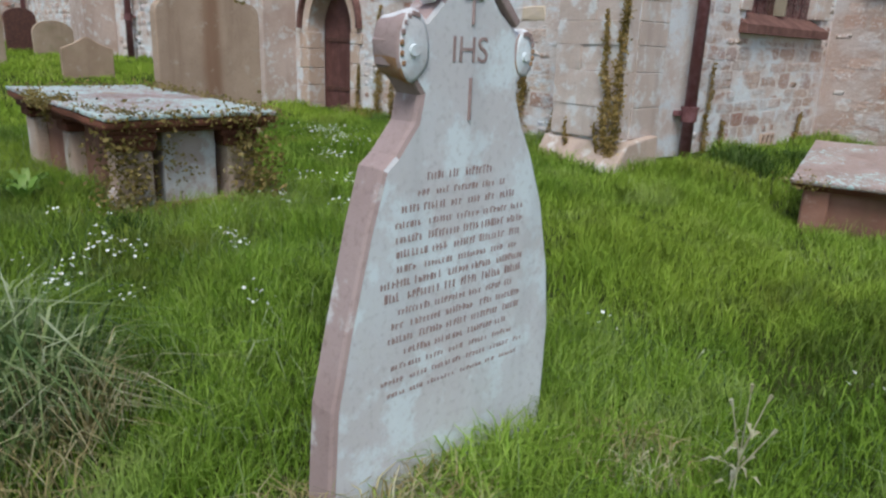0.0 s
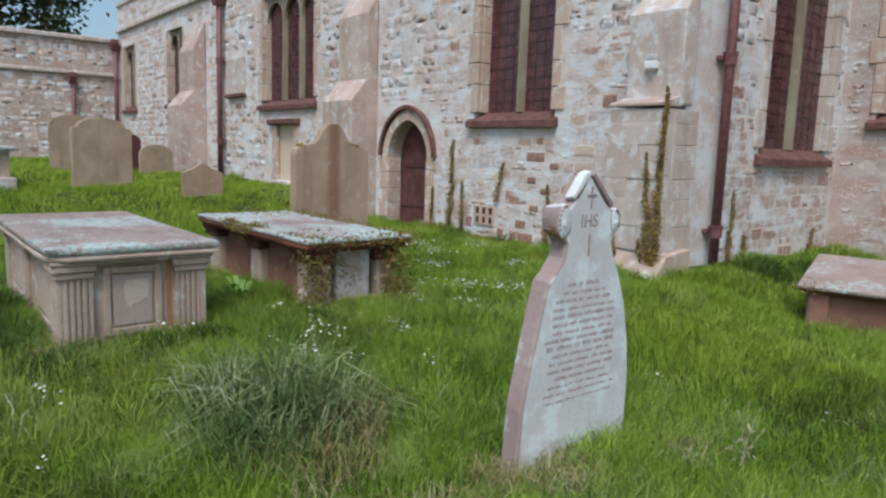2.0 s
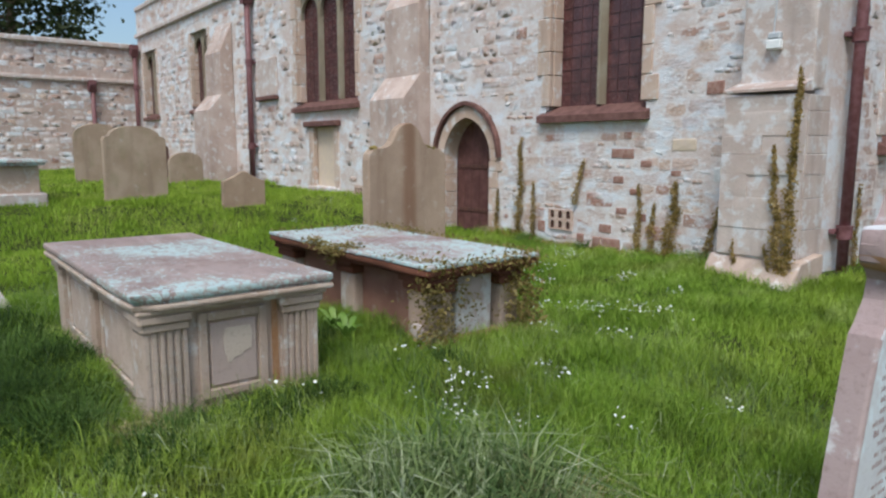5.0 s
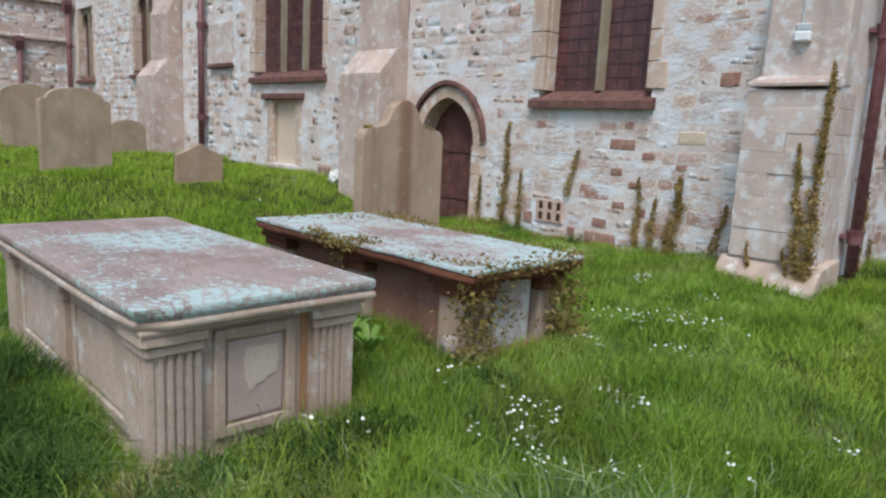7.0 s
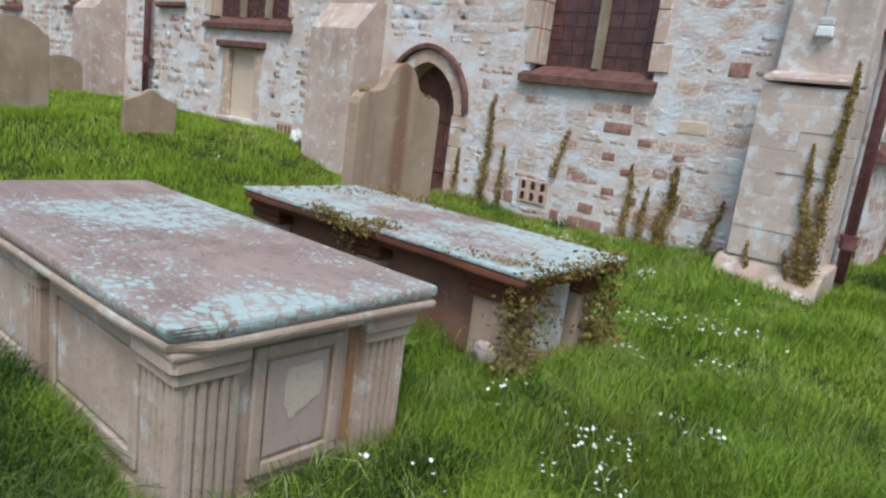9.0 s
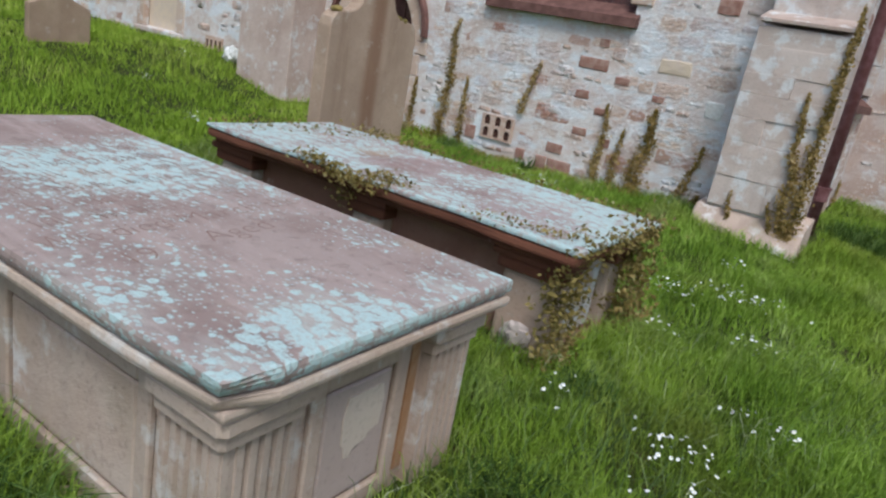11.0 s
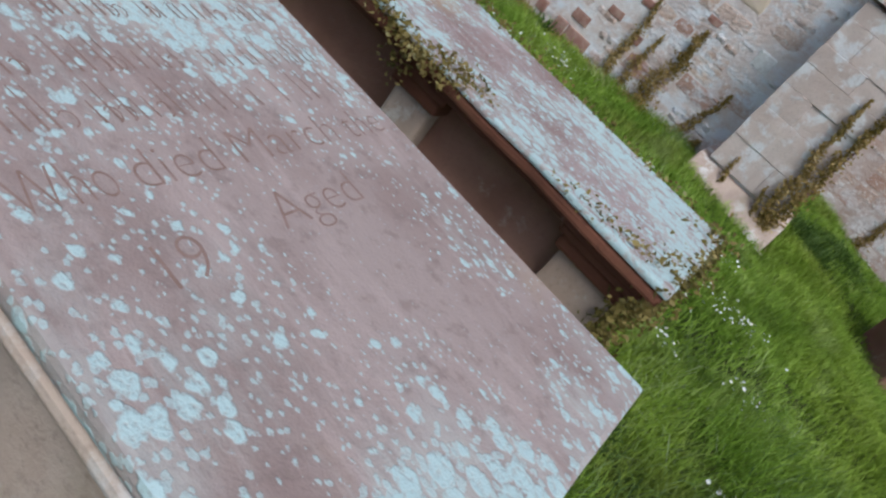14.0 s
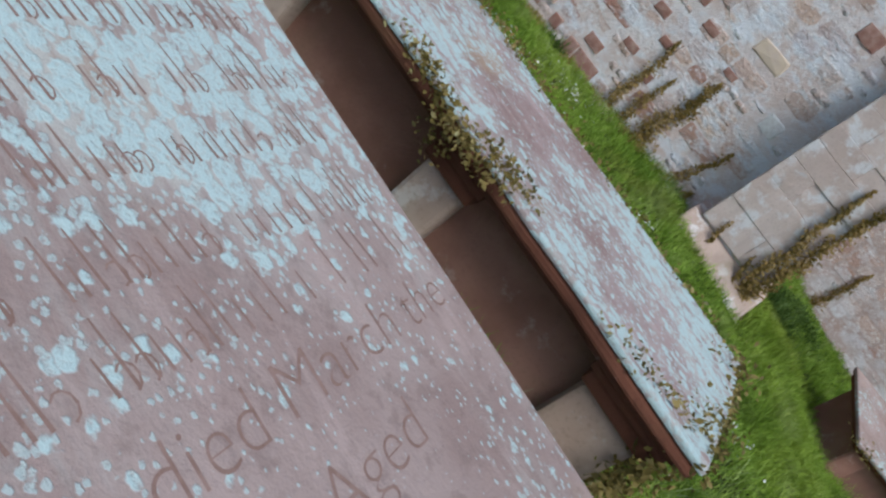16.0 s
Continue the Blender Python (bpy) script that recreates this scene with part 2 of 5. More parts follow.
LEADS = plain("window_lead", (0.085, 0.040, 0.042), (0.11, 0.055, 0.055), 25, 0.5)
SILL = plain("dark_stained_sill", (0.11, 0.050, 0.042), (0.19, 0.095, 0.080), 9, 0.85, 0, 0.4)
DOOR_WOOD = plain("dark_oak", (0.085, 0.032, 0.028), (0.140, 0.060, 0.052), 7, 0.7, 0, 0.4)
LEAD = plain("roof_lead", (0.22, 0.21, 0.22), (0.30, 0.28, 0.28), 3, 0.6, 0.0)
HOLE_SHADE = plain("hole_shade", (0.05, 0.02, 0.015), (0.08, 0.035, 0.025), 20, 0.95)
TERRACOTTA = plain("terracotta", (0.47, 0.32, 0.25), (0.57, 0.44, 0.37), 24, 0.9)
RED_STONE = plain("rust_red_stone", (0.27, 0.135, 0.105), (0.37, 0.24, 0.195), 15, 0.92, 0, 0.5)
PALE_SPOT = plain("pale_lichen_crust", (0.70, 0.70, 0.69), (0.60, 0.58, 0.56), 40, 0.95, 0, 0.6)
YELLOW_STONE = plain("ochre_stone", (0.62, 0.50, 0.38), (0.57, 0.46, 0.38), 12, 0.92, 0, 0.4)
WHITE_BOX = plain("white_plastic_case", (0.78, 0.78, 0.77), (0.70, 0.71, 0.72), 20, 0.45)
GREY_LENS = plain("grey_plastic_lens", (0.45, 0.47, 0.50), (0.52, 0.53, 0.55), 20, 0.35)
BARK = plain("bark", (0.09, 0.065, 0.045), (0.14, 0.10, 0.07), 9, 0.95, 0, 0.8)
STEM = plain("dry_stem", (0.27, 0.25, 0.14), (0.40, 0.39, 0.27), 30, 0.9)
PETAL = plain("white_petal", (0.80, 0.82, 0.82), (0.72, 0.75, 0.78), 60, 0.7)
POLLEN = plain("yellow_pollen", (0.65, 0.45, 0.05), (0.55, 0.36, 0.04), 60, 0.8)

GRASS = leafy("grass_blades", [(0.0, (0.060, 0.108, 0.011)), (0.3, (0.148, 0.250, 0.023)), (0.6, (0.255, 0.395, 0.044)), (0.85, (0.37, 0.49, 0.10)), (1.0, (0.54, 0.60, 0.38))], 0.65, 0.32, 0.9)
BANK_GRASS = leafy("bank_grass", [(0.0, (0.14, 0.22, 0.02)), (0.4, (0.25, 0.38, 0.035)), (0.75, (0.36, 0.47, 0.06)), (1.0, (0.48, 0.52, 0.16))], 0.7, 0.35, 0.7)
RANK_SHADE_GRASS = leafy("rank_shade_grass", [(0.0, (0.016, 0.036, 0.007)), (0.4, (0.040, 0.080, 0.012)), (0.75, (0.090, 0.155, 0.026)), (1.0, (0.22, 0.30, 0.11))], 0.85, 0.25, 1.5)
LONG_GRASS = leafy("long_grass", [(0.0, (0.05, 0.085, 0.025)), (0.4, (0.10, 0.16, 0.05)), (0.72, (0.24, 0.30, 0.11)), (1.0, (0.62, 0.64, 0.48))], 0.85, 0.25, 2.0)
STRAW = leafy("dry_straw", [(0.0, (0.20, 0.15, 0.06)), (0.4, (0.36, 0.29, 0.13)), (0.75, (0.50, 0.45, 0.27)), (1.0, (0.62, 0.60, 0.46))], 0.75, 0.25, 2.0)
DOCK = leafy("dock_leaves", [(0.0, (0.09, 0.18, 0.025)), (0.6, (0.17, 0.29, 0.05)), (1.0, (0.26, 0.37, 0.10))], 0.45, 0.3, 3.0)
IVY = leafy("creeper_leaves", [(0.0, (0.11, 0.085, 0.025)), (0.35, (0.25, 0.18, 0.05)), (0.7, (0.40, 0.27, 0.10)), (1.0, (0.56, 0.46, 0.26))], 0.6, 0.3, 3.0)
MOSS = leafy("moss_and_ivy", [(0.0, (0.08, 0.070, 0.02)), (0.4, (0.19, 0.145, 0.04)), (0.75, (0.31, 0.23, 0.08)), (1.0, (0.40, 0.38, 0.19))], 0.6, 0.2, 4.0)
TREE_LEAF = leafy("tree_leaves", [(0.0, (0.02, 0.035, 0.010)), (0.5, (0.04, 0.055, 0.015)), (1.0, (0.08, 0.09, 0.03))], 0.6, 0.3, 0.5)


def soil():
    k = Mat("turf_soil", 0.97, spec=0.15)
    c = k.mix(k.ramp(k.noise(1.3, 5), 0.3, 0.7), (0.035, 0.050, 0.010), (0.060, 0.080, 0.014))
    c = k.mix(k.ramp(k.noise(14, 6), 0.5, 0.7, 0, 0.8), c, (0.07, 0.055, 0.025))
    return k.done(c, k.noise(18, 8, 0.7), 0.9, 0.05)


def glass():
    k = Mat("old_leaded_glass", 0.12, spec=0.5)
    c = k.mix(k.ramp(k.noise(6, 4), 0.35, 0.7), (0.065, 0.025, 0.026), (0.125, 0.050, 0.048))
    return k.done(c, k.noise(7, 3), 0.12, 0.01, k.ramp(k.noise(20, 3), 0.3, 0.7, 0.08, 0.35))


SOIL, GLASS = soil(), glass()


# ---------------------------------------------------------------- mesh helpers
def box(bm, x0, x1, y0, y1, z0, z1, bevel=0.0, m=None, seg=1):
    """A box with softened edges; m places it."""
    vs = [bm.verts.new((x, y, z)) for x in (x0, x1) for y in (y0, y1) for z in (z0, z1)]
    fs = [bm.faces.new([vs[i] for i in f]) for f in ((0, 1, 3, 2), (4, 6, 7, 5), (0, 4, 5, 1), (2, 3, 7, 6), (0, 2, 6, 4), (1, 5, 7, 3))]
    bm.normal_update()
    if bevel:
        es = list({e for f in fs for e in f.edges})
        out = bmesh.ops.bevel(bm, geom=es, offset=bevel, segments=seg, profile=0.6, affect="EDGES")
        vs = list({v for f in out["faces"] for v in f.verts} | {v for v in vs if v.is_valid})
    if m is not None:
        bmesh.ops.transform(bm, matrix=m, verts=vs)
    return vs


def prism(bm, pts, axis, a, b, bevel=0.0):
    """An outline pts drawn on the two other axes and pushed from a to b along axis (0 x, 1 y, 2 z)."""
    def at(p, v):
        return {0: (v, p[0], p[1]), 1: (p[0], v, p[1]), 2: (p[0], p[1], v)}[axis]
    lo, hi = [bm.verts.new(at(p, a)) for p in pts], [bm.verts.new(at(p, b)) for p in pts]
    f0, f1 = bm.faces.new(lo), bm.faces.new(hi)
    n = len(pts)
    side = [bm.faces.new((lo[i], lo[(i + 1) % n], hi[(i + 1) % n], hi[i])) for i in range(n)]
    bmesh.ops.recalc_face_normals(bm, faces=[f0, f1, *side])
    if bevel:
        es = list({e for f in (f0, f1) for e in f.edges})
        bmesh.ops.bevel(bm, geom=es, offset=bevel, segments=2, profile=0.6, affect="EDGES")


def tube(bm, p, q, r0, r1=None, n=10, cap=True):
    p, q = Vector(p), Vector(q)
    r1 = r0 if r1 is None else r1
    m = (q - p).to_track_quat("Z", "Y").to_matrix().to_4x4()
    m.translation = p
    ring = []
    for r, z in ((r0, 0), (r1, (q - p).length)):
        ring.append([bm.verts.new(m @ Vector((r * math.cos(6.2832 * i / n), r * math.sin(6.2832 * i / n), z))) for i in range(n)])
    for i in range(n):
        bm.faces.new((ring[0][i], ring[0][(i + 1) % n], ring[1][(i + 1) % n], ring[1][i]))
    if cap:
        bm.faces.new(ring[0][::-1])
        bm.faces.new(ring[1])


def roughen(bm, amount, scale=3.0):
    """Worn, uneven faces."""
    for v in bm.verts:
        v.co += noise.noise_vector(v.co * scale) * amount


def subdivided(bm, cuts, longer=0.0):
    es = [e for e in bm.edges if e.calc_length() > longer]
    bmesh.ops.subdivide_edges(bm, edges=es, cuts=cuts, use_grid_fill=True)


def mesh_of(name, bm, material, smooth=False):
    me = bpy.data.meshes.new(name)
    bmesh.ops.recalc_face_normals(bm, faces=bm.faces)
    bm.to_mesh(me)
    bm.free()
    me.materials.append(material)
    if smooth:
        me.polygons.foreach_set("use_smooth", [True] * len(me.polygons))
    return me


def thing(name, label, category, at=(0, 0, 0), group="", kind=""):
    ob = new(name)
    ob.empty_display_size = 0.1
    ob.location = at
    return tagged(ob, label, category, group, kind)


def part(name, bm, material, parent, label="", kind="", smooth=False):
    """One mesh under a thing; its points are given in world space."""
    ob = new(name, mesh_of(name, bm, material, smooth))
    if parent is not None:
        ob.parent = parent
        ob.matrix_parent_inverse = Matrix.Translation(-(parent.matrix_basis.translation if parent.parent is None else Vector()))
    return tagged(ob, label, kind=kind)


def solid(name, bm, material, label, category, kind="", group="", smooth=False):
    ob = new(name, mesh_of(name, bm, material, smooth))
    return tagged(ob, label, category, group, kind)


def arrays(name, co, faces, material):
    """A mesh from numpy corners and equal-sized faces."""
    me = bpy.data.meshes.new(name)
    n, k = faces.shape
    me.vertices.add(len(co))
    me.vertices.foreach_set("co", co.astype(np.float32).ravel())
    me.loops.add(n * k)
    me.loops.foreach_set("vertex_index", faces.astype(np.int32).ravel())
    me.polygons.add(n)
    me.polygons.foreach_set("loop_start", np.arange(0, n * k, k, dtype=np.int32))
    me.polygons.foreach_set("loop_total", np.full(n, k, dtype=np.int32))
    me.update(calc_edges=True)
    me.materials.append(material)
    return me


def smooth01(v):
    v = np.clip(v, 0.0, 1.0)
    return v * v * (3 - 2 * v)


def ground_z(x, y):
    """Height of the turf: a low bank rises towards the west, past the door."""
    x, y = np.asarray(x, float), np.asarray(y, float)
    z = 0.42 + 0.20 * smooth01((-x - 1.4) / 2.8)
    z = z + 0.36 * smooth01((-x - 9.9 + 0.25 * (y - 6.0)) / 2.8) + 0.012 * np.clip(-x - 12.0, 0, 16)
    z = z + 0.030 * np.sin(1.7 * x + 0.6) * np.sin(1.3 * y + 1.0) + 0.018 * np.sin(3.9 * x + 2.0 * y) + 0.010 * np.sin(7.3 * y - 4.1 * x)
    z = z - 0.11 * smooth01((x + 3.7) / 1.2) * smooth01((y - 5.6) / 1.6)
    far = smooth01((np.hypot(x + 5, y - 3) - 30) / 40)
    return z * (1 - far) + 0.6 * far


def gz(x, y):
    return float(ground_z(x, y))


# ---------------------------------------------------------------- ground
def build_ground():
    fine = np.concatenate([[-900, -400, -150, -80], np.arange(-50, -14, 1.0), np.arange(-14, 4, 0.16), np.arange(4, 30, 1.5), [45, 80, 150, 400, 900]])
    deep = np.concatenate([[-900, -400, -150, -80, -40], np.arange(-25, -2, 1.0), np.arange(-2, 9, 0.16), np.arange(9, 30, 1.5), [45, 80, 150, 400, 900]])
    gx, gy = np.meshgrid(fine, deep, indexing="ij")
    co = np.stack([gx, gy, ground_z(gx, gy)], -1).reshape(-1, 3)
    i, j = np.meshgrid(np.arange(len(fine) - 1), np.arange(len(deep) - 1), indexing="ij")
    a = (i * len(deep) + j).ravel()
    faces = np.stack([a, a + len(deep), a + len(deep) + 1, a + 1], -1)
    me = arrays("ground", co, faces, SOIL)
    me.polygons.foreach_set("use_smooth", [True] * len(me.polygons))
    tagged(new("ground", me), "uneven churchyard turf over dark soil", "ground", kind="structure")


build_ground()

WALL_Y = 7.845          # face of the church's long wall
END_X = -4.15           # face of its end wall
CHANCEL_Y = 11.85
VESTRY_X = -27.0
TOP = 6.5

ALONG = Matrix(((1, 0, 0, 0), (0, 1, 0, WALL_Y), (0, 0, 1, 0), (0, 0, 0, 1)))                 # u east, depth into the wall
END = Matrix(((0, -1, 0, END_X), (1, 0, 0, 0), (0, 0, 1, 0), (0, 0, 0, 1)))                   # u north, depth westwards
CHANCEL = Matrix(((1, 0, 0, 0), (0, 1, 0, CHANCEL_Y), (0, 0, 1, 0), (0, 0, 0, 1)))
VESTRY = Matrix(((0, -1, 0, VESTRY_X), (1, 0, 0, 0), (0, 0, 1, 0), (0, 0, 0, 1)))


def wall(name, m, u0, u1, z0, z1, holes, thick, label, material=None):
    """A thick wall with rectangular holes (u0, u1, z0, z1) right through it."""
    bm = bmesh.new()
    cuts = sorted({u0, u1, *[h[0] for h in holes], *[h[1] for h in holes]})
    for a, b in zip(cuts, cuts[1:]):
        spans, lo = [], z0
        for h in sorted((h for h in holes if h[0] <= a and h[1] >= b), key=lambda h: h[2]):
            spans.append((lo, h[2]))
            lo = h[3]
        spans.append((lo, z1))
        for p, q in spans:
            if q - p > 1e-4:
                box(bm, a, b, 0, thick, p, q, m=m)
    return solid(name, bm, material or MORTAR, label, "wall", "structure")


DOOR_C, DOOR_W, DOOR_APEX, DOOR_SPRING, DOOR_FOOT = -9.31, 1.12, 2.37, 1.72, 0.58
MAIN_HOLES = [
    (DOOR_C - DOOR_W / 2, DOOR_C + DOOR_W / 2, 0.4, DOOR_APEX + 0.02),
    (-7.66, -6.06, 2.36, 5.0),
    (-15.05, -12.5, 2.78, 5.15),
    (-21.7, -20.2, 3.0, 5.15),
    (-26.4, -24.9, 2.95, 5.1),
    (-14.36, -13.38, 1.12, 2.33),
]
wall_south = wall("wall_1", ALONG, VESTRY_X, END_X, -0.3, TOP, MAIN_HOLES, 0.7, "long church wall of pale limewashed rubble stone")
END_HOLES = [(9.55, 11.50, 1.95, 5.0)]
wall_east = wall("wall_2", END, WALL_Y + 0.7, CHANCEL_Y + 0.7, -0.3, TOP, END_HOLES, 0.7, "end wall of the aisle in whitened rubble stone")
CH_HOLES = [(-3.68, -2.0, 2.5, 5.0)]
wall_chancel = wall("wall_3", CHANCEL, END_X, 8.0, -0.3, TOP, CH_HOLES, 0.7, "chancel wall of pinkish rubble stone", PINK_MORTAR)
wall_vestry = wall("wall_4", VESTRY, -6.0, WALL_Y, -0.3, 5.25, [], 0.6, "low vestry wall of coursed pink stone", BUTT)

# the rest of the building: back walls and roof
bm = bmesh.new()
box(bm, VESTRY_X, 8.0, 20.0, 20.6, -0.3, TOP)
box(bm, 7.4, 8.0, CHANCEL_Y + 0.7, 20.0, -0.3, TOP)
box(bm, VESTRY_X - 0.0, VESTRY_X + 0.6, WALL_Y + 0.7, 20.0, -0.3, TOP)
solid("wall_5", bm, DRESSED, "unseen far walls of the church", "wall", "structure")
bm = bmesh.new()
prism(bm, [(WALL_Y + 0.3, TOP - 0.3), (14.0, 9.5), (20.3, TOP - 0.3)], 0, VESTRY_X, END_X + 0.1)
prism(bm, [(CHANCEL_Y + 0.3, TOP - 0.3), (16.0, 8.8), (20.3, TOP - 0.3)], 0, END_X + 0.1, 8.0)
solid("roof", bm, LEAD, "grey lead roof of the church", "roof", "structure")
bm = bmesh.new()
box(bm, VESTRY_X, END_X + 0.05, WALL_Y - 0.10, WALL_Y - 0.002, 5.62, 5.76, 0.03)
box(bm, VESTRY_X, END_X + 0.05, WALL_Y - 0.06, WALL_Y + 0.5, TOP + 0.002, TOP + 0.16, 0.03)
solid("trim_1", bm, DRESSED, "moulded string course and parapet coping", "trim", "structure")
bm = bmesh.new()
box(bm, VESTRY_X - 0.5, VESTRY_X + 0.12, -6.0, WALL_Y - 0.01, 5.252, 5.42, 0.03)
box(bm, VESTRY_X + 0.002, VESTRY_X + 0.10, -6.0, WALL_Y - 0.15, 4.08, 4.22, 0.03)
solid("trim_2", bm, DRESSED, "stone coping and string course of the vestry", "trim", "structure")


# ---------------------------------------------------------------- buttresses
def buttress(name, x0, x1, stages, label, material=RUBBLE):
    """Stages of (front y, foot z, top z, weathering height): blocks with sloped tops, each further back."""
    ob = thing(name, label, "buttress", (x0 / 2 + x1 / 2, stages[0][0], stages[0][1]), kind="structure")
    for i, (y, z0, z1, slope) in enumerate(stages):
        bm = bmesh.new()
        x0, x1 = x0 + 0.012 * (i > 0), x1 - 0.012 * (i > 0)
        prism(bm, [(y, z0), (WALL_Y - 0.002, z0), (WALL_Y - 0.002, z1 + slope), (min(y + 0.35, WALL_Y - 0.01), z1 + slope), (y, z1)], 0, x0, x1, 0.015)
        part("stage", bm, material, ob)
    return ob


east_buttress = thing("buttress_1", "corner buttress of large weathered ashlar blocks", "buttress", (-4.4, 7.3, 0.4), kind="structure")
bm = bmesh.new()
prism(bm, [(-4.90, 7.17), (-3.90, 7.17), (-3.93, 7.9), (-4.90, WALL_Y - 0.003)], 2, 0.1, 0.60, 0.07)
subdivided(bm, 3, 0.3)
roughen(bm, 0.026, 4)
part("plinth", bm, PLINTH, east_buttress, "worn sloping plinth stone")
bm = bmesh.new()
prism(bm, [(7.19, 0.585), (WALL_Y - 0.003, 0.585), (WALL_Y - 0.003, 0.88), (7.38, 0.84)], 0, -4.87, -3.95, 0.02)
subdivided(bm, 3, 0.3)
roughen(bm, 0.016, 4)
part("plinth_top", bm, PLINTH, east_buttress)
bm = bmesh.new()
box(bm, -4.78, -4.05, 7.385, WALL_Y - 0.003, 0.5, 2.40)
part("core", bm, MORTAR, east_buttress)
bm = bmesh.new()
prism(bm, [(7.335, 2.435), (7.64, 2.435), (7.64, 2.555), (7.335, 2.46)], 0, -4.80, -4.07, 0.008)
part("drip_ledge", bm, BUTT, east_buttress, "projecting drip ledge")
bm = bmesh.new()
prism(bm, [(7.60, 2.45), (WALL_Y - 0.003, 2.45), (WALL_Y - 0.003, 3.75), (7.60, 3.45)], 0, -4.77, -4.06, 0.02)
subdivided(bm, 4, 0.2)
roughen(bm, 0.012, 5)
part("upper_stage", bm, DRESSED, east_buttress)
rng = random.Random(5)
z = 0.86
for h, widths in ((0.27, (0.45, 0.295)), (0.30, (0.745,)), (0.22, (0.28, 0.465)), (0.20, (0.745,)), (0.17, (0.40, 0.345)), (0.23, (0.22, 0.525)), (0.15, (0.745,))):
    u = -4.79
    for w in widths:
        bm = bmesh.new()
        box(bm, u + 0.0005, u + w - 0.0005, 7.365 - 0.014 * rng.random(), 7.5, z + 0.0003, z + h - 0.0003, 0.003, seg=1)
        subdivided(bm, 2, 0.12)
        roughen(bm, 0.007, 9)
        part("block", bm, DRESSED, east_buttress)
        u += w
    bm = bmesh.new()
    box(bm, -4.05, -4.040 + 0.006 * rng.random(), 7.51, WALL_Y + 0.1, z + 0.003, z + h - 0.003, 0.004)
    part("side_block", bm, DRESSED, east_buttress)
    z += h

buttress("buttress_2", -11.25, -10.25, [(7.30, 0.3, 2.70, 0.42), (7.62, 2.7, 4.20, 0.35)], "stepped buttress of pink rubble beside the door", BUTT)
buttress("buttress_3", -19.6, -18.5, [(7.15, 0.6, 2.85, 0.40), (7.50, 2.8, 4.30, 0.75)], "stepped stone buttress far along the wall", BUTT)


# ---------------------------------------------------------------- windows and door
def window(name, m, u0, u1, z0, z1, lights, label, depth=0.20, cusped=False, sill_over=0.10, sill=SILL, jamb=BUFF):
    """Jambs, mullions, dark leaded panes and a heavy dark sill in a hole of the wall."""
    at = m @ Vector(((u0 + u1) / 2, 0, z0))
    ob = thing(name, label, "window", at, kind="structure")
    bm = bmesh.new()
    prism_pts = [(-0.09, z0 - 0.12), (depth + 0.1, z0 - 0.12), (depth + 0.1, z0 + 0.10), (depth - 0.02, z0 + 0.10), (-0.09, z0 - 0.03)]
    prism(bm, prism_pts, 0, u0 - sill_over, u1 + sill_over * 0.6, 0.012)
    bmesh.ops.transform(bm, matrix=m, verts=bm.verts)
    part("window_sill", bm, sill, ob, "dark stained stone sill")
    rr = random.Random(len(name) + int(u0 * 10))
    for side, e in (("left", u0), ("right", u1)):
        z = z0 + 0.10
        while z < z1 - 0.02:
            h = min(rr.uniform(0.26, 0.46), z1 - z)
            w = rr.choice((0.07, 0.16))
            bm = bmesh.new()
            a, b = (e - w, e + 0.07) if side == "left" else (e - 0.07, e + w)
            box(bm, a, b, -0.022 - 0.008 * rr.random(), 0.05, z + 0.004, z + h - 0.004, 0.008)
            a, b = (e + 0.002, e + 0.09) if side == "left" else (e - 0.09, e - 0.002)
            box(bm, a, b, 0.052, depth + 0.12, z + 0.004, z + h - 0.004, 0.006)
            bmesh.ops.transform(bm, matrix=m, verts=bm.verts)
            part("jamb_stone", bm, jamb, ob)
            z += h
    a, b = u0 + 0.09, u1 - 0.09
    step = (b - a) / lights
    for i in range(lights):
        l, r = a + i * step + (0.05 if i else 0), a + (i + 1) * step - (0.05 if i < lights - 1 else 0)
        bm = bmesh.new()
        box(bm, l, r, depth, depth + 0.012, z0 + 0.1, z1)
        bmesh.ops.transform(bm, matrix=m, verts=bm.verts)
        pane = part("pane", bm, GLASS, ob)
        bm = bmesh.new()
        for k in range(1, 4):
            u = l + (r - l) * k / 4
            box(bm, u - 0.004, u + 0.004, depth - 0.008, depth - 0.001, z0 + 0.1, z1, m=None)
        n = int((z1 - z0) / 0.16)
        for k in range(1, n):
            z = z0 + 0.1 + (z1 - z0 - 0.1) * k / n
            box(bm, l, r, depth - 0.009, depth - 0.002, z - 0.003, z + 0.003)
        bmesh.ops.transform(bm, matrix=m, verts=bm.verts)
        part("lead_bars", bm, LEADS, pane)
        if cusped:
            bm = bmesh.new()
            w = r - l
            steps = [(l + w / 2 - w / 2 * math.cos(math.pi * k / 10), z1 - 0.55 + 0.40 * math.sin(math.pi * k / 10) ** 0.8) for k in range(11)]
            prism(bm, [(l, z1), (l, z1 - 0.56), *steps[1:-1], (r, z1 - 0.56), (r, z1)], 1, depth - 0.09, depth - 0.02)
            bmesh.ops.transform(bm, matrix=m, verts=bm.verts)
            part("tracery_head", bm, MULLION, ob, "cusped tracery head")
        if i:
            bm = bmesh.new()
            u = a + i * step
            prism(bm, [(u - 0.05, depth + 0.08), (u - 0.05, depth - 0.02), (u - 0.02, depth - 0.11), (u + 0.02, depth - 0.11), (u + 0.05, depth - 0.02), (u + 0.05, depth + 0.08)], 2, z0 + 0.1, z1)
            bmesh.ops.transform(bm, matrix=m, verts=bm.verts)
